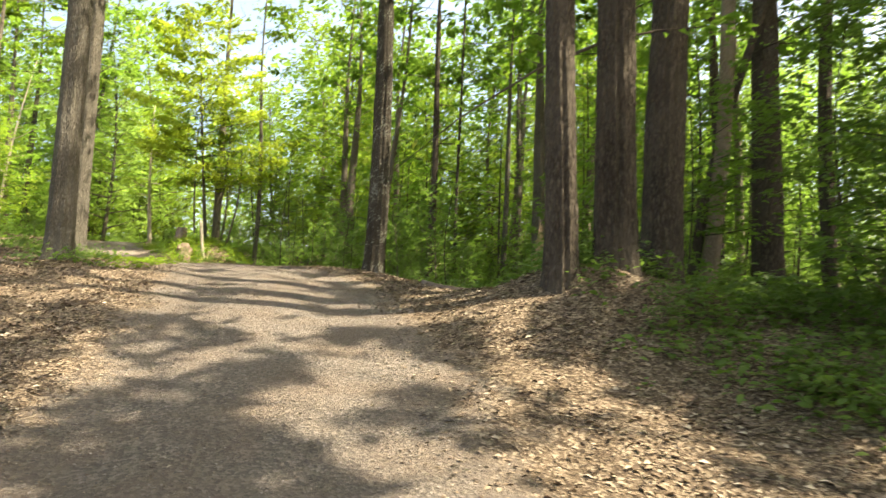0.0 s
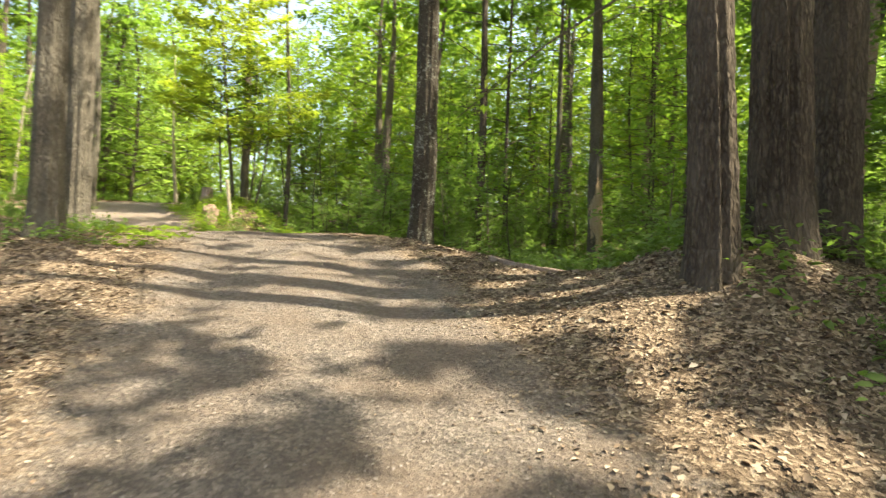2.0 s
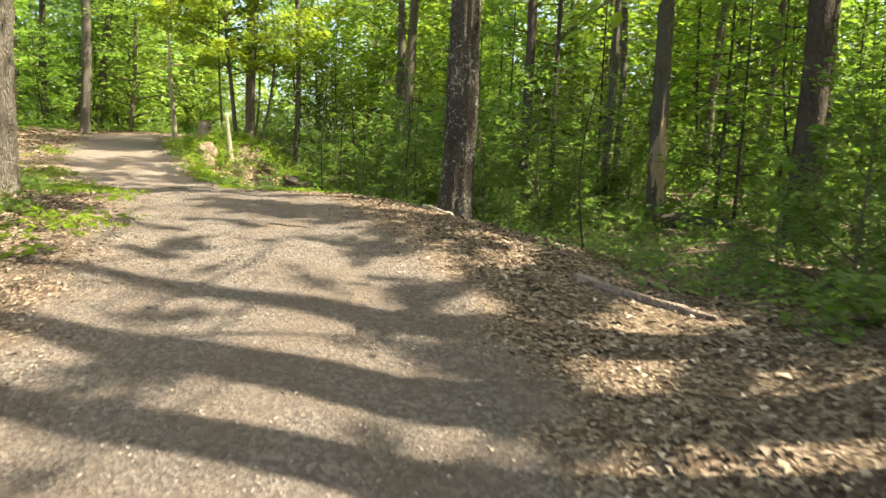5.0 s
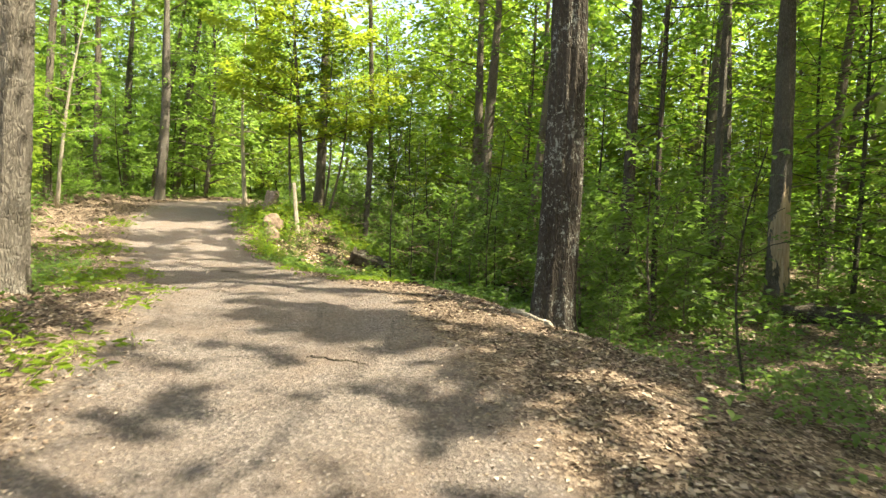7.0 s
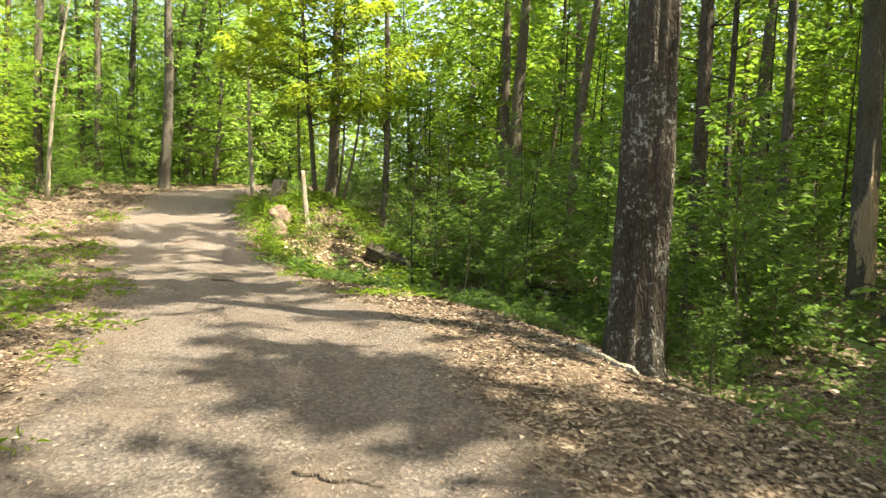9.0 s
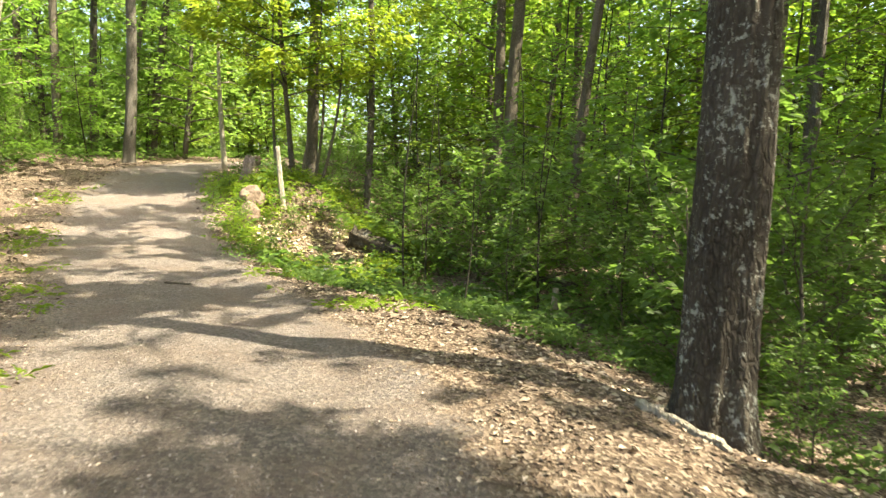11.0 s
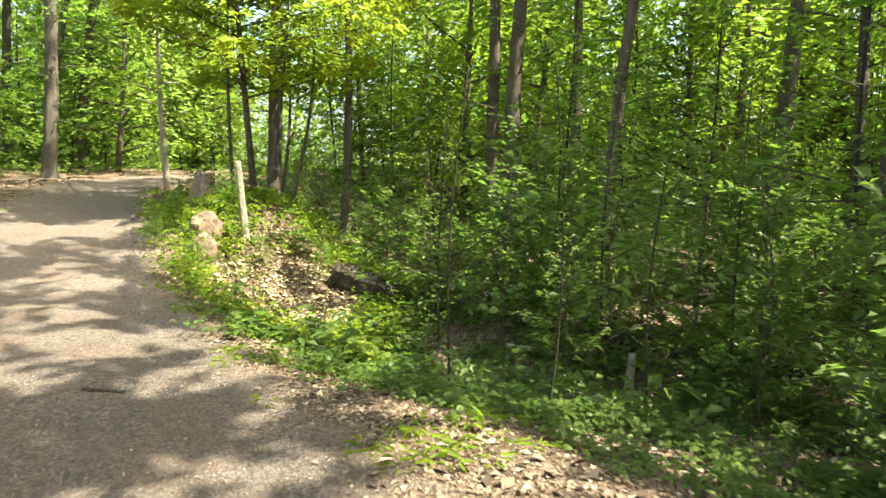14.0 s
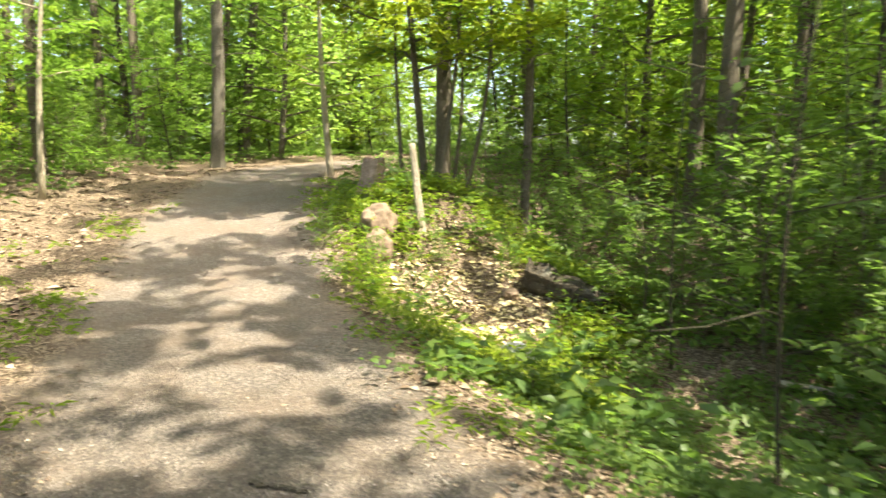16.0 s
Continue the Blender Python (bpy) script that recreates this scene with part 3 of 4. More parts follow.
for k in range(4):
    PROTO_FAR.append(plant_tree("tree", "slender green forest tree with a low crown", grow(300 + k, 13.0, 0.13, 0.06, 44, 3.4, 4500, 0.30, (rng.uniform(-1, 1), 0.3), 0.3, 0.32),
                                BARK_THIN if k % 2 else BARK_GREY, LEAF_LIGHT if k % 2 else LEAF_HAZED, pose(-30 - 4 * k, 44, hz(-30 - 4 * k, 44)), "far forest trees"))
SPOTS = []


def in_glade(x, y):
    """The open hollow between the trail's edge and the scarred grey tree."""
    k = min(1.0, max(0.0, (y - 11.0) / 9.5))
    return 10.5 < y < 20.8 and abs(x - (0.0 + 2.2 * k)) < 1.25


def free(x, y, gap):
    if any((x - a) ** 2 + (y - b) ** 2 < gap * gap for a, b in SPOTS):
        return False
    SPOTS.append((x, y))
    return True


made = 0
while made < 84:
    a, r = rng.uniform(-1.15, 0.95), rng.uniform(26, 62)
    x, y = -2 - r * math.sin(a), 4 + r * math.cos(a)
    d, s = along(x, y)
    if abs(d) < 3.0 or y < 14 or (x > -3 and rng.rand() < 0.12) or (x < -8 and rng.rand() < 0.35) or not free(x, y, 2.2):
        continue
    copy_thing(PROTO_FAR[made % 4], pose(x, y, hz(x, y), 0, 0, rng.uniform(0, 360)) @ Matrix.Scale(rng.uniform(0.7, 1.25), 4))
    made += 1

made = 0
while made < 7:
    x, y = rng.uniform(-10, 14), rng.uniform(38, 50)
    if abs(along(x, y)[0]) < 4 or not free(x, y, 2.0):
        continue
    copy_thing(PROTO_FAR[1 + 2 * (made % 2)], pose(x, y, hz(x, y), 0, 0, rng.uniform(0, 360)) @ Matrix.Scale(rng.uniform(1.15, 1.5), 4))
    made += 1

for i, (x, y) in enumerate([(-9.2, 38.0), (-10.0, 34.5)]):
    if free(x, y, 1.0):
        copy_thing(PROTO_FAR[i % 4], pose(x, y, hz(x, y), 0, 0, 65 * i) @ Matrix.Scale(1.1 + 0.06 * i, 4))

# unseen grown trees, added on the sunny side to shade the clump's undergrowth
for i, (x, y) in enumerate([(13.5, 5.2), (16.5, 8.6), (13.8, 12.0), (18.0, 5.0), (11.5, 8.6)]):
    stem_tree(x, y, 0.34, (0.2, 0.3), "unseen tree added beyond the clump for shade", BARK_GREY, 90 + i, 0.007, 0.08, sides=18, leaves=5200, size=0.26)

# young trees of the understorey, with flat layered sprays
PROTO_YOUNG = []
for k in range(6):
    PROTO_YOUNG.append(grow(500 + k, 5.0 + 0.6 * k, 0.032 + 0.004 * k, 0.1, 30, 1.9, 2300, 0.15, (rng.uniform(-0.6, 0.6), rng.uniform(-0.4, 0.4)), 0.14, 0.12))
YOUNG_LIGHT = [plant_tree("sapling", "young tree with layered yellow-green leaf sprays", PROTO_YOUNG[k], BARK_TWIG, LEAF_LIGHT, pose(-20 - 2.5 * k, 41, hz(-20 - 2.5 * k, 41)), "understorey saplings") for k in range(6)]
YOUNG = [plant_tree("sapling", "young tree with layered green leaf sprays", PROTO_YOUNG[k], BARK_TWIG, LEAF, pose(-20 - 2.5 * k, 38, hz(-20 - 2.5 * k, 38)), "understorey saplings") for k in range(6)]
made = 0
while made < 140:
    x, y = rng.uniform(-34, 16), rng.uniform(4, 40)
    d, s = along(x, y)
    if in_glade(x, y) or -3.6 < d < 2.9 or (d > 0 and y < 12.5 and d < 4.6) or (13 < s < 22.5 and 0 < d < 5.5) or (d < 0 and y < 13 and d > -7) or not free(x, y, 1.15):
        continue
    if x > -1 and y > 14 and rng.rand() < 0.4:
        continue
    k, scale, turn = made % 6, rng.uniform(0.55, 1.15), rng.uniform(0, 6.28)
    m = pose(x, y, hz(x, y), 0, 0, math.degrees(turn)) @ Matrix.Scale(scale, 4)
    if math.hypot(x - 1.8, y - 6.3) < 3.3 or math.hypot(x + 1.8, y - 12.85) < 3.7:
        made += 1
        continue
    if 0 < d < 25 and y < 32:
        plant_tree("sapling", "young tree with layered green leaf sprays", PROTO_YOUNG[k], BARK_TWIG, LEAF_LIGHT if x < -6 and made % 2 else LEAF, m, "understorey saplings", (x, y, hz(x, y), turn, scale))
    else:
        copy_thing((YOUNG_LIGHT if made % 5 < 2 else YOUNG)[k], m)
    made += 1

# the yellow-green small tree, the pale sapling, thin pale stems and the sapling close to the trail
m = pose(-9.9, 23.6, hz(-9.9, 23.6))
plant_tree("tree", "slender tree with a bright yellow-green crown", grow(701, 8.8, 0.07, 0.24, 42, 3.0, 14000, 0.16, (-0.5, -0.4), 0.2), BARK_THIN, LEAF_BRIGHT, m)
for i, (x, y) in enumerate([(-9.5, 23.1), (-9.2, 23.5), (-10.2, 23.3), (-9.7, 24.2)]):
    plant_tree("sapling", "thin dark stem of a leafy thicket behind a stump", grow(710 + i, 5.5, 0.04, 0.4, 16, 1.5, 1300, 0.12, (0.5 - 0.3 * i, 0.2), 0.25), BARK_THIN, LEAF_LIGHT if i % 2 else LEAF, pose(x, y, hz(x, y)), "thicket stems")
plant_tree("sapling", "slim sapling with a pale stem, lightened to look sunlit", grow(721, 6.0, 0.085, 0.28, 16, 1.9, 1500, 0.16, (-0.1, 0), 0.05), BARK_PALE, LEAF_LIGHT, pose(-13.4, 26.2, hz(-13.4, 26.2)))
plant_tree("sapling", "thin leaning sapling with a pale stem", grow(722, 6.5, 0.06, 0.3, 14, 1.4, 1100, 0.14, (0.9, 0.3), 0.15), BARK_PALE, LEAF, pose(-16.4, 21.2, hz(-16.4, 21.2)))
for x, y, tall, reach, count, seed in [(7.2, 8.9, 7.5, 2.2, 3200, 742), (8.6, 11.2, 8.0, 2.4, 3200, 743), (6.7, 11.6, 7.0, 2.0, 2800, 744), (-0.2, 11.1, 1.9, 0.5, 38, 732), (-3.4, 18.9, 3.6, 1.2, 700, 733), (-5.6, 20.2, 3.4, 1.2, 800, 734), (4.4, 7.0, 3.6, 1.2, 800, 735), (4.7, 5.3, 4.4, 1.5, 1300, 739), (5.1, 7.6, 4.6, 1.5, 1300, 740), (3.2, 8.7, 3.6, 1.2, 800, 741), (-4.2, 20.8, 4.2, 1.4, 1000, 736), (-2.2, 18.2, 3.2, 1.2, 700, 737), (-3.2, 16.9, 2.4, 1.0, 420, 738), (-4.9, 16.65, 2.9, 1.2, 330, 745), (-4.1, 16.3, 1.6, 0.9, 170, 746)]:
    plant_tree("sapling", "small sapling with broad green leaves beside the trail", grow(seed, tall, 0.005 + 0.0025 * tall, 0.3, 14, reach, int(1.35 * count), 0.105, (0.1, 0.1), 0.15), BARK_TWIG, LEAF_LOW, pose(x, y, hz(x, y)), "trailside saplings", (x, y, hz(x, y), 0.0, 1.0), broad_leaf_arrays)

# ---- shrubs ----
SHRUBS = []
for k in range(3):
    ob = plant_tree("shrub", "leafy green shrub in the undergrowth", grow(800 + k, 1.5 + 0.3 * k, 0.016, 0.05, 18, 1.0, 950, 0.105, (0.1, 0), 0.7), BARK_THIN, LEAF_LOW, pose(-26 - 2 * k, 36, hz(-26 - 2 * k, 36)), "shrubs")
    SHRUBS.append(tagged(ob, "", "shrub"))
made = 0
while made < 140:
    x, y = rng.uniform(-30, 14), rng.uniform(4, 36)
    if made < 45:
        x, y = rng.uniform(-9, 4), rng.uniform(10, 26)
    d, s = along(x, y)
    if made < 45 and not 4.0 < d < 12:
        continue
    if in_glade(x, y) or math.hypot(x + 1.8, y - 12.6) < 2.3 or -3.2 < d < 3.0 or (d > 0 and y < 12.5 and d < 4.2) or (13 < s < 22.5 and 0 < d < 4.6) or (d < 0 and y < 12 and d > -5) or not free(x, y, 0.6):
        continue
    copy_thing(SHRUBS[made % 3], pose(x, y, hz(x, y), 0, 0, rng.uniform(0, 360)) @ Matrix.Scale(rng.uniform(0.6, 1.3), 4))
    made += 1

for i, (x, y, k) in enumerate([(-9.95, 20.2, 0.3), (-9.5, 21.9, 0.34), (-8.9, 19.6, 0.34), (-8.7, 21.2, 0.28), (-10.6, 22.7, 0.36), (-8.3, 19.3, 0.34), (-11.2, 23.3, 0.42), (-10.2, 21.2, 0.3), (-7.6, 18.5, 0.3), (-6.6, 17.9, 0.32), (-1.2, 13.0, 0.36), (-1.1, 13.6, 0.4), (1.9, 5.0, 0.3), (-6.6, 9.2, 0.3), (-7.9, 21.6, 0.34), (-7.1, 21.7, 0.3)]):
    copy_thing(SHRUBS[i % 3], pose(x, y, hz(x, y), 0, 0, 77 * i) @ Matrix.Scale(k, 4))

# ---- fallen wood, stump and rocks ----
def log_between(name, label, a, b, r0, r1, mat, seed, lift=0.0, category="log"):
    """A limb lying on the ground from a to b."""
    rng = np.random.RandomState(seed)
    t = np.linspace(0, 1, 14)
    x, y = a[0] + (b[0] - a[0]) * t, a[1] + (b[1] - a[1]) * t
    x, y = x + rng.normal(0, 0.012, 14), y + rng.normal(0, 0.012, 14)
    r = r0 + (r1 - r0) * t
    z = height(x, y)
    z = np.polyval(np.polyfit(t, z, 1 if r0 > 0.1 else 2), t) + r * 0.75 + lift
    pts = np.stack([x - a[0], y - a[1], z - z[0]], 1)
    ob = new(name, mesh_from(name, *tube_arrays(pts, r * (1 + 0.12 * rng.randn(14)), 14, r0 * 0.24, seed), mat, True))
    ob.matrix_basis = pose(a[0], a[1], z[0])
    return tagged(ob, label, category)


log_between("fallen_branch", "bare grey fallen branch lying on dead leaves", (-0.48, 8.75), (0.35, 8.05), 0.034, 0.02, CUT_WOOD, 1, category="branch")
log_between("fallen_branch", "pale broken branch at the foot of a tree", (-2.25, 12.75), (-1.78, 12.38), 0.03, 0.018, BARK_PALE, 2, category="branch")
log_between("fallen_log", "mossy rotten log lying in the hollow", (1.9, 18.6), (3.4, 17.2), 0.17, 0.14, ROTTEN, 3)
log_between("fallen_log", "dark rotten log on the bank behind low plants", (-7.62, 21.65), (-6.45, 21.55), 0.17, 0.13, ROTTEN, 4, 0.05)
log_between("fallen_log", "dark rotten log lying among green plants", (-4.2, 20.95), (-2.9, 20.2), 0.12, 0.10, ROTTEN, 5)
log_between("fallen_branch", "pale dead branch lying among green plants", (-4.6, 19.7), (-3.9, 19.5), 0.03, 0.015, BARK_PALE, 6, 0.08, "branch")
log_between("fallen_log", "thin dark log lying in the undergrowth", (-2.4, 20.0), (-1.2, 18.9), 0.09, 0.07, ROTTEN, 7)
log_between("fallen_log", "thin dark log lying in the undergrowth", (-4.0, 17.9), (-2.6, 17.0), 0.08, 0.06, ROTTEN, 8)
log_between("fallen_log", "short broken log in a shaded hollow", (-5.15, 22.1), (-4.65, 21.9), 0.15, 0.13, ROTTEN, 12)
log_between("stick", "short dark stick lying on the trail", (-7.42, 15.3), (-7.1, 15.33), 0.014, 0.01, BARK_THIN, 9, category="stick")
log_between("stick", "thin twig lying on the trail", (-3.3, 9.9), (-2.9, 9.95), 0.008, 0.004, BARK_THIN, 10, category="stick")


def stump(x, y, r, tall, seed):
    """A broken stump: bark body with a jagged top and a pale split face."""
    rng = np.random.RandomState(seed)
    root = new("tree_stump")
    line = np.stack([0.06 * np.linspace(0, 1, 12), np.zeros(12), np.linspace(-0.1, tall, 12)], 1)
    v, t = tube_arrays(line, np.linspace(r * 1.25, r * 0.95, 12), 22, 0.02, seed, 0.08)
    top = v[:, 2] > tall - 0.14
    v[top, 2] += rng.uniform(-0.12, 0.10, top.sum())
    part("body", mesh_from("body", v, t, CUT_WOOD, True), root)
    v, t = tube_arrays(np.stack([np.full(6, r * 0.55), np.zeros(6), np.linspace(0.0, tall * 0.8, 6)], 1), np.linspace(r * 0.8, r * 0.55, 6), 14, 0.015, seed + 1)
    part("side_bark", mesh_from("side_bark", v, t, ROTTEN, True), root, "dark rotten bark")
    root.matrix_basis = pose(x, y, hz(x, y), 0, 0, 20)
    return tagged(root, "weathered broken tree stump among low plants", "stump")


stump(-10.28, 22.2, 0.17, 0.52, 21)
v_line = np.stack([np.linspace(0, -0.16, 14), np.linspace(0, 0.05, 14), np.linspace(-0.1, 1.28, 14)], 1)
ob = new("dead_trunk", mesh_from("dead_trunk", *tube_arrays(v_line, np.linspace(0.055, 0.04, 14), 14, 0.005, 5, 0.02), BARK_PALE, True))
ob.matrix_basis = pose(-9.1, 21.5, hz(-9.1, 21.5))
tagged(ob, "thin pale broken-off dead trunk leaning beside a stump", "dead tree")


stub_line = np.stack([np.linspace(0, 0.03, 8), np.zeros(8), np.linspace(-0.08, 0.42, 8)], 1)
ob = new("tree_stub", mesh_from("tree_stub", *tube_arrays(stub_line, np.linspace(0.05, 0.038, 8), 12, 0.006, 8, 0.02), BARK_PALE, True))
ob.matrix_basis = pose(-3.17, 18.58, hz(-3.17, 18.58))
tagged(ob, "short pale broken stub among green plants", "stump")


def rock(label, x, y, sx, sy, sz, mat, seed, sink=0.3):
    bm = bmesh.new()
    bmesh.ops.create_icosphere(bm, subdivisions=4, radius=1.0)
    off = Vector((seed * 3.1, seed * 1.7, 0))
    for v in bm.verts:
        k = 1 + 0.28 * noise.noise(v.co * 1.3 + off) + 0.10 * noise.noise(v.co * 4 + off) + 0.03 * noise.noise(v.co * 11 + off)
        v.co = Vector((v.co.x * sx * k, v.co.y * sy * k, v.co.z * sz * k))
    me = bpy.data.meshes.new("rock")
    bm.to_mesh(me)
    bm.free()
    me.materials.append(mat)
    ob = new("rock", me)
    ob.matrix_basis = pose(x, y, hz(x, y) + sz * (1 - sink) * 0.6, 0, 0, 40 * seed)
    return tagged(ob, label, "rock")


rock("rounded tan rock among green plants", -9.52, 20.95, 0.25, 0.2, 0.3, ROCK_TAN, 1)
rock("rounded tan rock among green plants", -9.32, 20.5, 0.23, 0.19, 0.24, ROCK_TAN, 2)
rock("small pale rock half hidden in green plants", -7.05, 19.15, 0.26, 0.18, 0.2, ROCK_PALE, 3)
rock("small brown rock at the foot of a log", -7.75, 21.35, 0.12, 0.1, 0.09, ROCK_TAN, 4)

# ---- ground: one sheet, fine near the trail ----
def spread(lo, hi, fine, out):
    mid = list(np.arange(lo, hi, fine))
    a, b, k = lo, hi, fine
    left, right = [], []
    while b < out:
        k = min(k * 1.18, 25)
        a, b = a - k, b + k
        left.append(a)
        right.append(b)
    return np.array(left[::-1] + mid + right)


gx, gy = spread(-16.0, 5.0, 0.13, 420), spread(-1.0, 27.0, 0.13, 420)
X, Y = np.meshgrid(gx, gy, indexing="ij")
Z = height(X, Y)
nx, ny = X.shape
i, j = np.meshgrid(np.arange(nx - 1), np.arange(ny - 1), indexing="ij")
a = i * ny + j
tris = np.stack([np.stack([a, a + ny, a + ny + 1], -1), np.stack([a, a + ny + 1, a + 1], -1)], 2).reshape(-1, 3)
me = mesh_from("ground", np.stack([X, Y, Z], -1).reshape(-1, 3), tris, GROUND, True)
d, s = along(X, Y)
shift = 0.25 * step(10, 2, s)
near = step(2.0, 0.5, np.abs(d - shift)) * step(60, 40, Y)
attr = me.attributes.new("trail", "FLOAT", "POINT")
attr.data.foreach_set("value", near.ravel().astype(np.float32))
ground = tagged(new("ground", me), "forest floor with a gravel trail and dead leaves", "ground", kind="structure")

# ---- dead leaves, chips, plants: too many to count ----
def scatter(n, seed, x0, x1, y0, y1, want):
    """n random places on the ground where want(d, s, x, y), from 0 to 1, lets them lie."""
    r = np.random.RandomState(seed)
    got, total = [], 0
    while total < n:
        x, y = r.uniform(x0, x1, 4 * n), r.uniform(y0, y1, 4 * n)
        d, s = along(x, y)
        ok = r.rand(4 * n) < want(d, s, x, y)
        got.append(np.stack([x[ok], y[ok]], 1))
        total += ok.sum()
    p = np.concatenate(got)[:n]
    return np.column_stack([p, height(p[:, 0], p[:, 1])]), r


def litter_want(d, s, x, y):
    side = step(0.35, 1.9, np.abs(d - 0.25 * step(10, 2, s)))
    return (0.055 + 0.945 * side) * (0.35 + 0.65 * step(-0.6, 0.5, waves(x, y, 0.8, 12))) * step(9, 4, np.abs(d))


# the bank's own batch (seed 34) has its sunlight put into the leaf colour
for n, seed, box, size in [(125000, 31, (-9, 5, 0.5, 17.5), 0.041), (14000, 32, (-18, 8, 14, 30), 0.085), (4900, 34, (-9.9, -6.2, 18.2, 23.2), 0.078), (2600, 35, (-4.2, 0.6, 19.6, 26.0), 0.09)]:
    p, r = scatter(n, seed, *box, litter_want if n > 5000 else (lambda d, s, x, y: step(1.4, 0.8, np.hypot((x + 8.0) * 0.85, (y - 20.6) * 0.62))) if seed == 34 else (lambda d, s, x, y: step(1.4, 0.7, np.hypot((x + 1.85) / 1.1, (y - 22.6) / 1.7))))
    beside = step(0.6, 1.9, np.abs(along(p[:, 0], p[:, 1])[0]))
    p[:, 2] += r.uniform(0.001, 0.012, n) * (0.25 + 0.75 * beside)
    az = r.uniform(0, 6.28, n)
    curl = 0.10 + 0.22 * beside
    out = np.stack([np.cos(az), np.sin(az), r.normal(0, 0.6, n) * curl], 1)
    nor = np.stack([r.normal(0, 1, n) * curl, r.normal(0, 1, n) * curl, np.ones(n)], 1)
    v, t = leaf_arrays(p, out, nor, size * (0.25 + 1.5 * r.uniform(0, 1, n) ** 1.8) * (0.5 + 0.5 * beside), 0.62, 0.10)
    tagged(new("leaf_litter", mesh_from("leaf_litter", v, t, LITTER_SUNLIT if seed == 34 else LITTER)), "straw-coloured dead leaves on a bank, paled to look sunlit" if seed == 34 else "dry brown dead leaves on the ground", "leaves", kind="stuff")

n = 50000
p, r = scatter(n, 33, -9, 3, 0.5, 18, lambda d, s, x, y: step(1.8, 0.6, np.abs(d)))
p[:, 2] += r.uniform(0.0, 0.006, n)
az = r.uniform(0, 6.28, n)
v, t = leaf_arrays(p, np.stack([np.cos(az), np.sin(az), r.normal(0, 0.09, n)], 1), np.stack([r.normal(0, 0.14, n), r.normal(0, 0.14, n), np.ones(n)], 1), 0.008 + 0.027 * r.uniform(0, 1, n) ** 2, 0.5, 0.06)
tagged(new("gravel", mesh_from("gravel", v, t, CHIPS)), "fine grey gravel and wood chips on the trail", "gravel", kind="stuff")


def herbs(name, label, places, r, leaves, tall, size, mat, narrow=0.55, leaf_shape=leaf_arrays):
    """Low plants: leaves held round a short stem."""
    n = len(places)
    base = np.repeat(places, leaves, 0)
    grown = np.repeat(tall * r.uniform(0.35, 1.2, n), leaves)
    az = r.uniform(0, 6.28, n * leaves)
    up = r.uniform(0.25, 1.0, n * leaves)
    reach = r.uniform(0.02, 0.11, n * leaves) * (0.6 + grown * 2)
    base = base + np.stack([np.cos(az) * reach, np.sin(az) * reach, up * grown], 1)
    out = np.stack([np.cos(az), np.sin(az), r.normal(0.05, 0.3, n * leaves)], 1)
    nor = np.stack([r.normal(0, 0.35, n * leaves), r.normal(0, 0.35, n * leaves), np.ones(n * leaves)], 1)
    v, t = leaf_shape(base, out, nor, size * r.uniform(0.6, 1.3, n * leaves), narrow)
    return tagged(new(name, mesh_from(name, v, t, mat)), label, "plants", kind="stuff")


# metres from the trail's middle line at which the plants begin, along it
VERGE = np.array([(-9, 3.2), (2, 3.2), (3.3, 2.85), (5.5, 2.7), (7.5, 2.3), (8.7, 2.3), (9.8, 2.7), (12, 3.2), (12.8, 2.7), (13.6, 2.0), (14.2, 1.6), (15, 1.35), (16.5, 1.05), (18, 1.2), (21, 1.45), (45, 1.7)], float)


def green_want(d, s, x, y):
    edge = np.interp(s, VERGE[:, 0], VERGE[:, 1])
    right = (0.16 * step(-0.25, 0.25, d - edge) + 0.84 * step(0.15, 1.0, d - edge)) * step(0.5, 2.0, y)
    left = step(1.6, 2.5, -d - 1.2 * step(16.0, 18.5, s)) * step(7.5, 9.5, s) + step(3.6, 5.5, -d)
    bare = step(0.7, 1.15, np.hypot((x + 8.0) * 0.85, (y - 20.6) * 0.62))
    hollow = 1 - 0.85 * step(1.0, 0.5, np.hypot((x + 1.85) / 1.1, (y - 22.6) / 1.7))
    return bare * hollow * np.clip(right + left, 0, 1) * (0.10 + 0.90 * step(-0.7, 0.5, waves(x, y, 0.7, 15)))


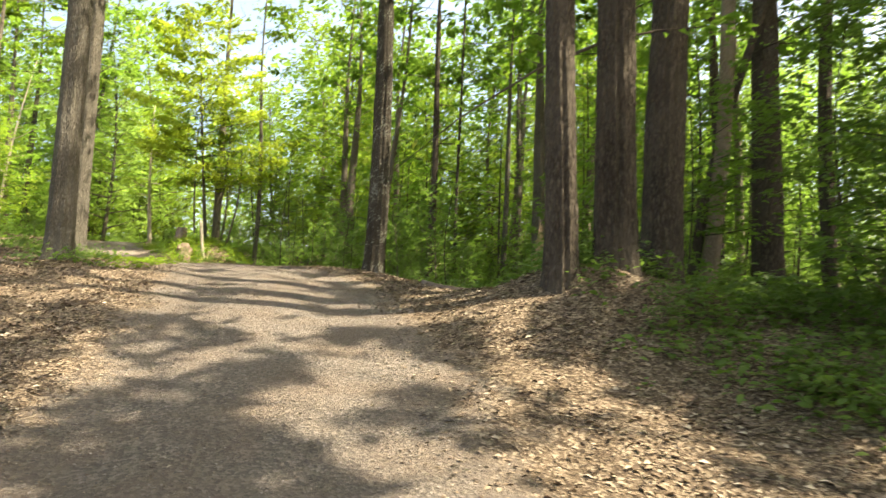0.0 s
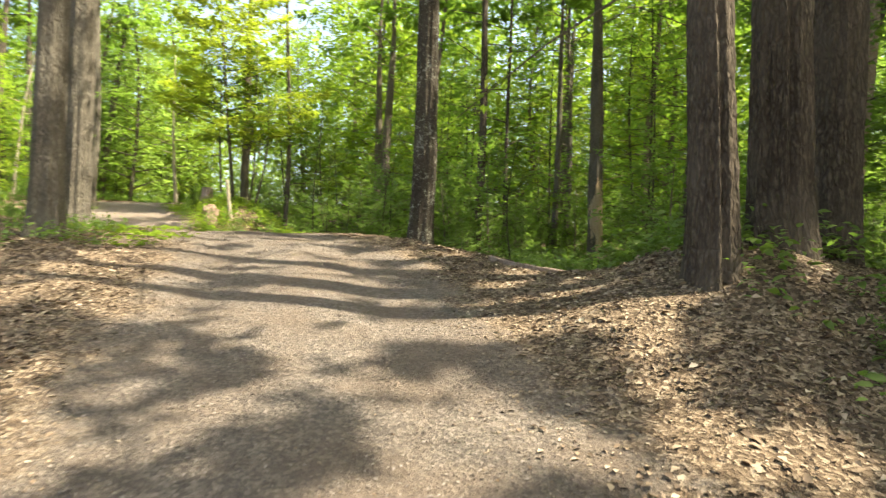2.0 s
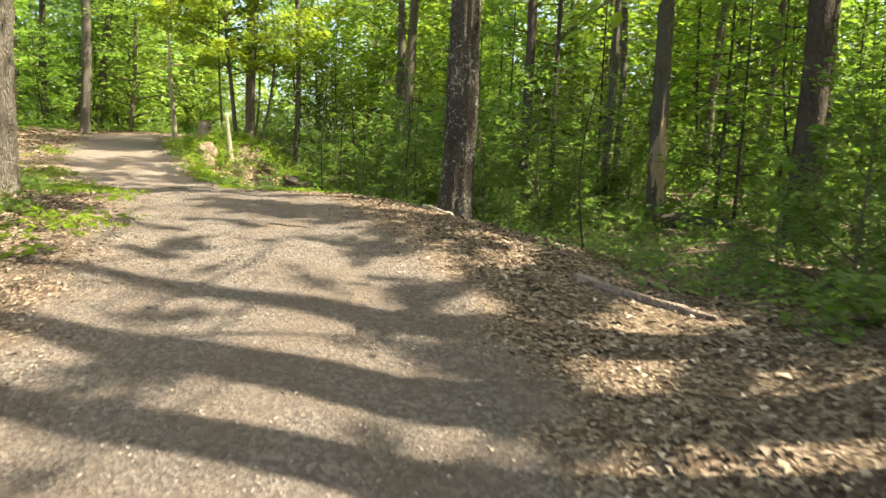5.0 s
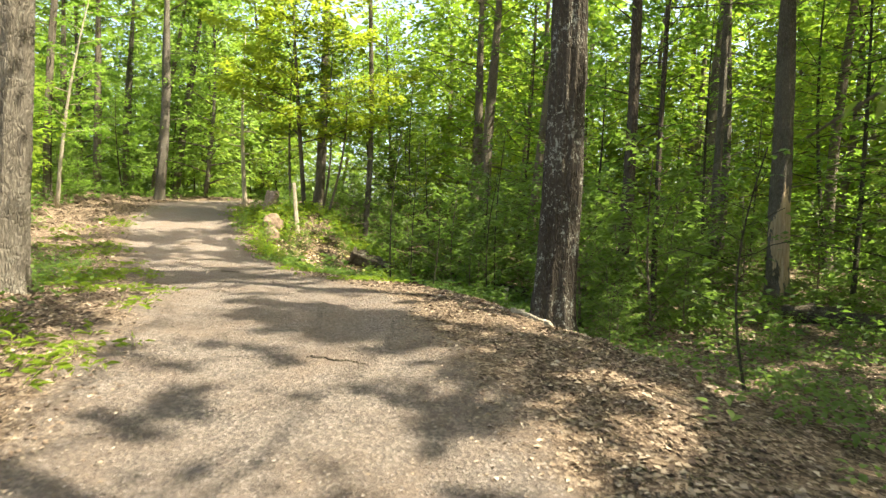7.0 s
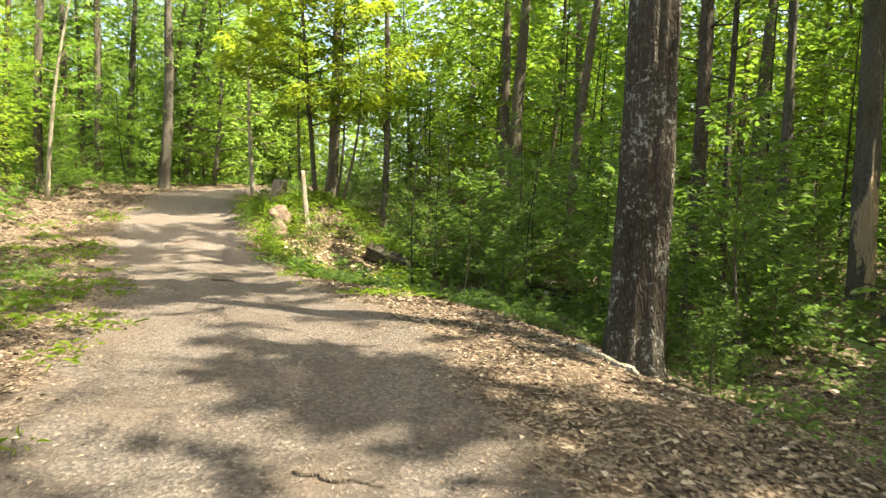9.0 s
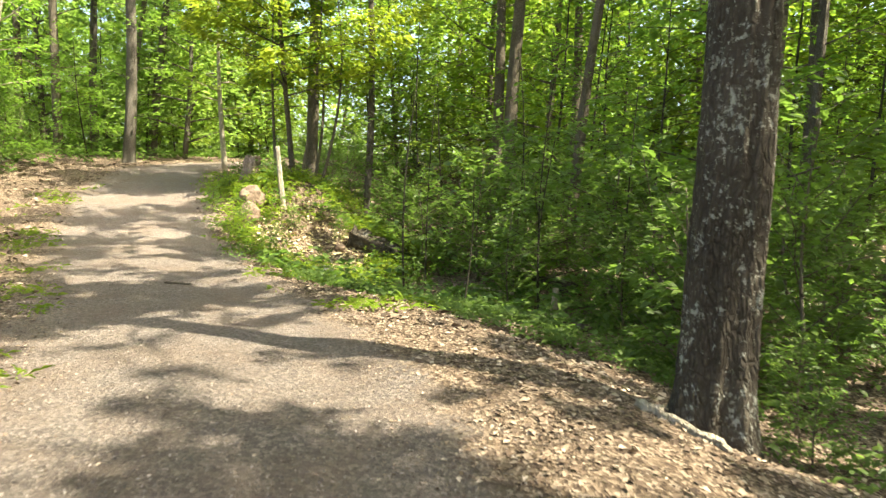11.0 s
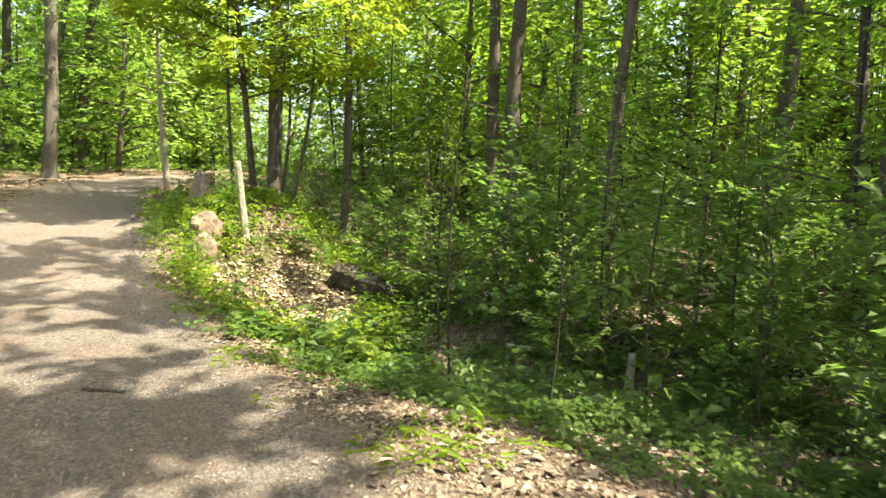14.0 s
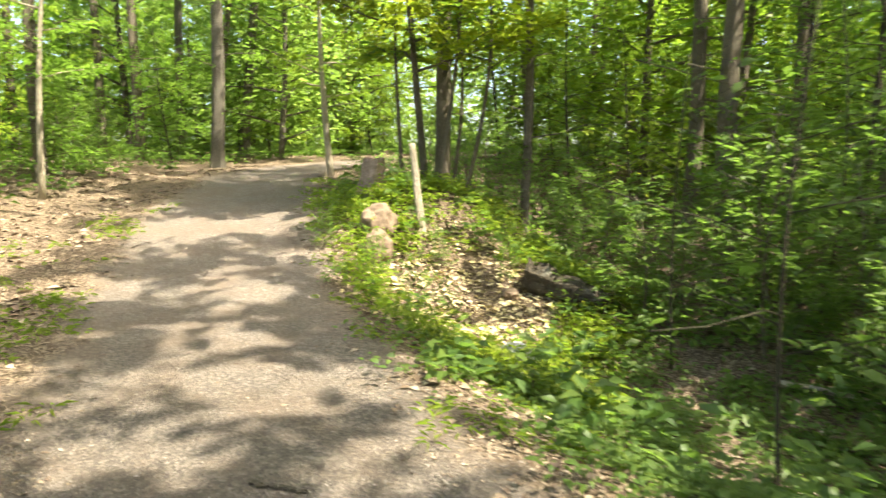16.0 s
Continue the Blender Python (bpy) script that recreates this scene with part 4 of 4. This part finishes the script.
p, r = scatter(10500, 41, -14, 9, 1.5, 25, green_want)
herbs("undergrowth", "low broad-leaved green plants covering the forest floor", p, r, 7, 0.22, 0.072, LEAF_LOW, 0.6, broad_leaf_arrays)
p, r = scatter(1500, 47, 0.6, 6.5, 1.5, 8.0, green_want)
herbs("undergrowth", "broad-leaved plants under a clump of dark trees", p, r, 9, 0.3, 0.085, LEAF_LOW, 0.6, broad_leaf_arrays)
p, r = scatter(2600, 46, -9.5, -1.5, 14.0, 20.5, green_want)
herbs("undergrowth", "low green plants thick along the trail's edge", p, r, 8, 0.14, 0.06, LEAF_LOW, 0.6, broad_leaf_arrays)
p, r = scatter(1700, 45, -11.6, -6.0, 18.0, 24.5, lambda d, s, x, y: step(1.3, 1.9, d) * step(6.5, 5.0, d) * step(0.7, 1.1, np.hypot((x + 8.0) * 0.85, (y - 20.6) * 0.62)) * (0.2 + 0.8 * step(-0.5, 0.2, waves(x, y, 0.6, 25))))
herbs("undergrowth", "sunlit yellow-green plants on a low bank", p, r, 9, 0.30, 0.085, LEAF_LIGHT)
p, r = scatter(9000, 42, -34, 24, 16, 48, green_want)
herbs("undergrowth", "green plants covering the forest floor further off", p, r, 8, 0.45, 0.16, LEAF_LOW)
p, r = scatter(24000, 44, -75, 75, 20, 95, lambda d, s, x, y: (np.hypot(x + 3, y - 8) > 33) * np.where(x > 2, 0.45, 1.0) * (np.abs(d) > 4))
n = len(p)
lift = r.uniform(0, 1, n) ** 1.5 * np.where(p[:, 0] > 0, 3.5, 15.0)
p[:, 2] += lift
az = r.uniform(0, 6.28, n)
v, t = leaf_arrays(p, np.stack([np.cos(az), np.sin(az), r.normal(-0.2, 0.3, n)], 1), np.stack([r.normal(0, 0.6, n), r.normal(0, 0.6, n), np.ones(n)], 1), r.uniform(0.4, 1.0, n), 0.7)
tagged(new("far_woods", mesh_from("far_woods", v, t, LEAF_HAZED)), "green thicket of far woods between the trunks", "woods", kind="stuff")
p, r = scatter(800, 43, -14, 1, 8, 26, lambda d, s, x, y: np.where((d > 0) & (s < 13), 0.0, 1.0) * step(0.9, 1.5, np.abs(d)) * step(3.2, 2.2, np.abs(d)) * step(-0.2, 0.4, waves(x, y, 0.7, 16)))
herbs("grass", "thin green grass along the edge of the trail", p, r, 9, 0.06, 0.09, LEAF_LIGHT, 0.12)
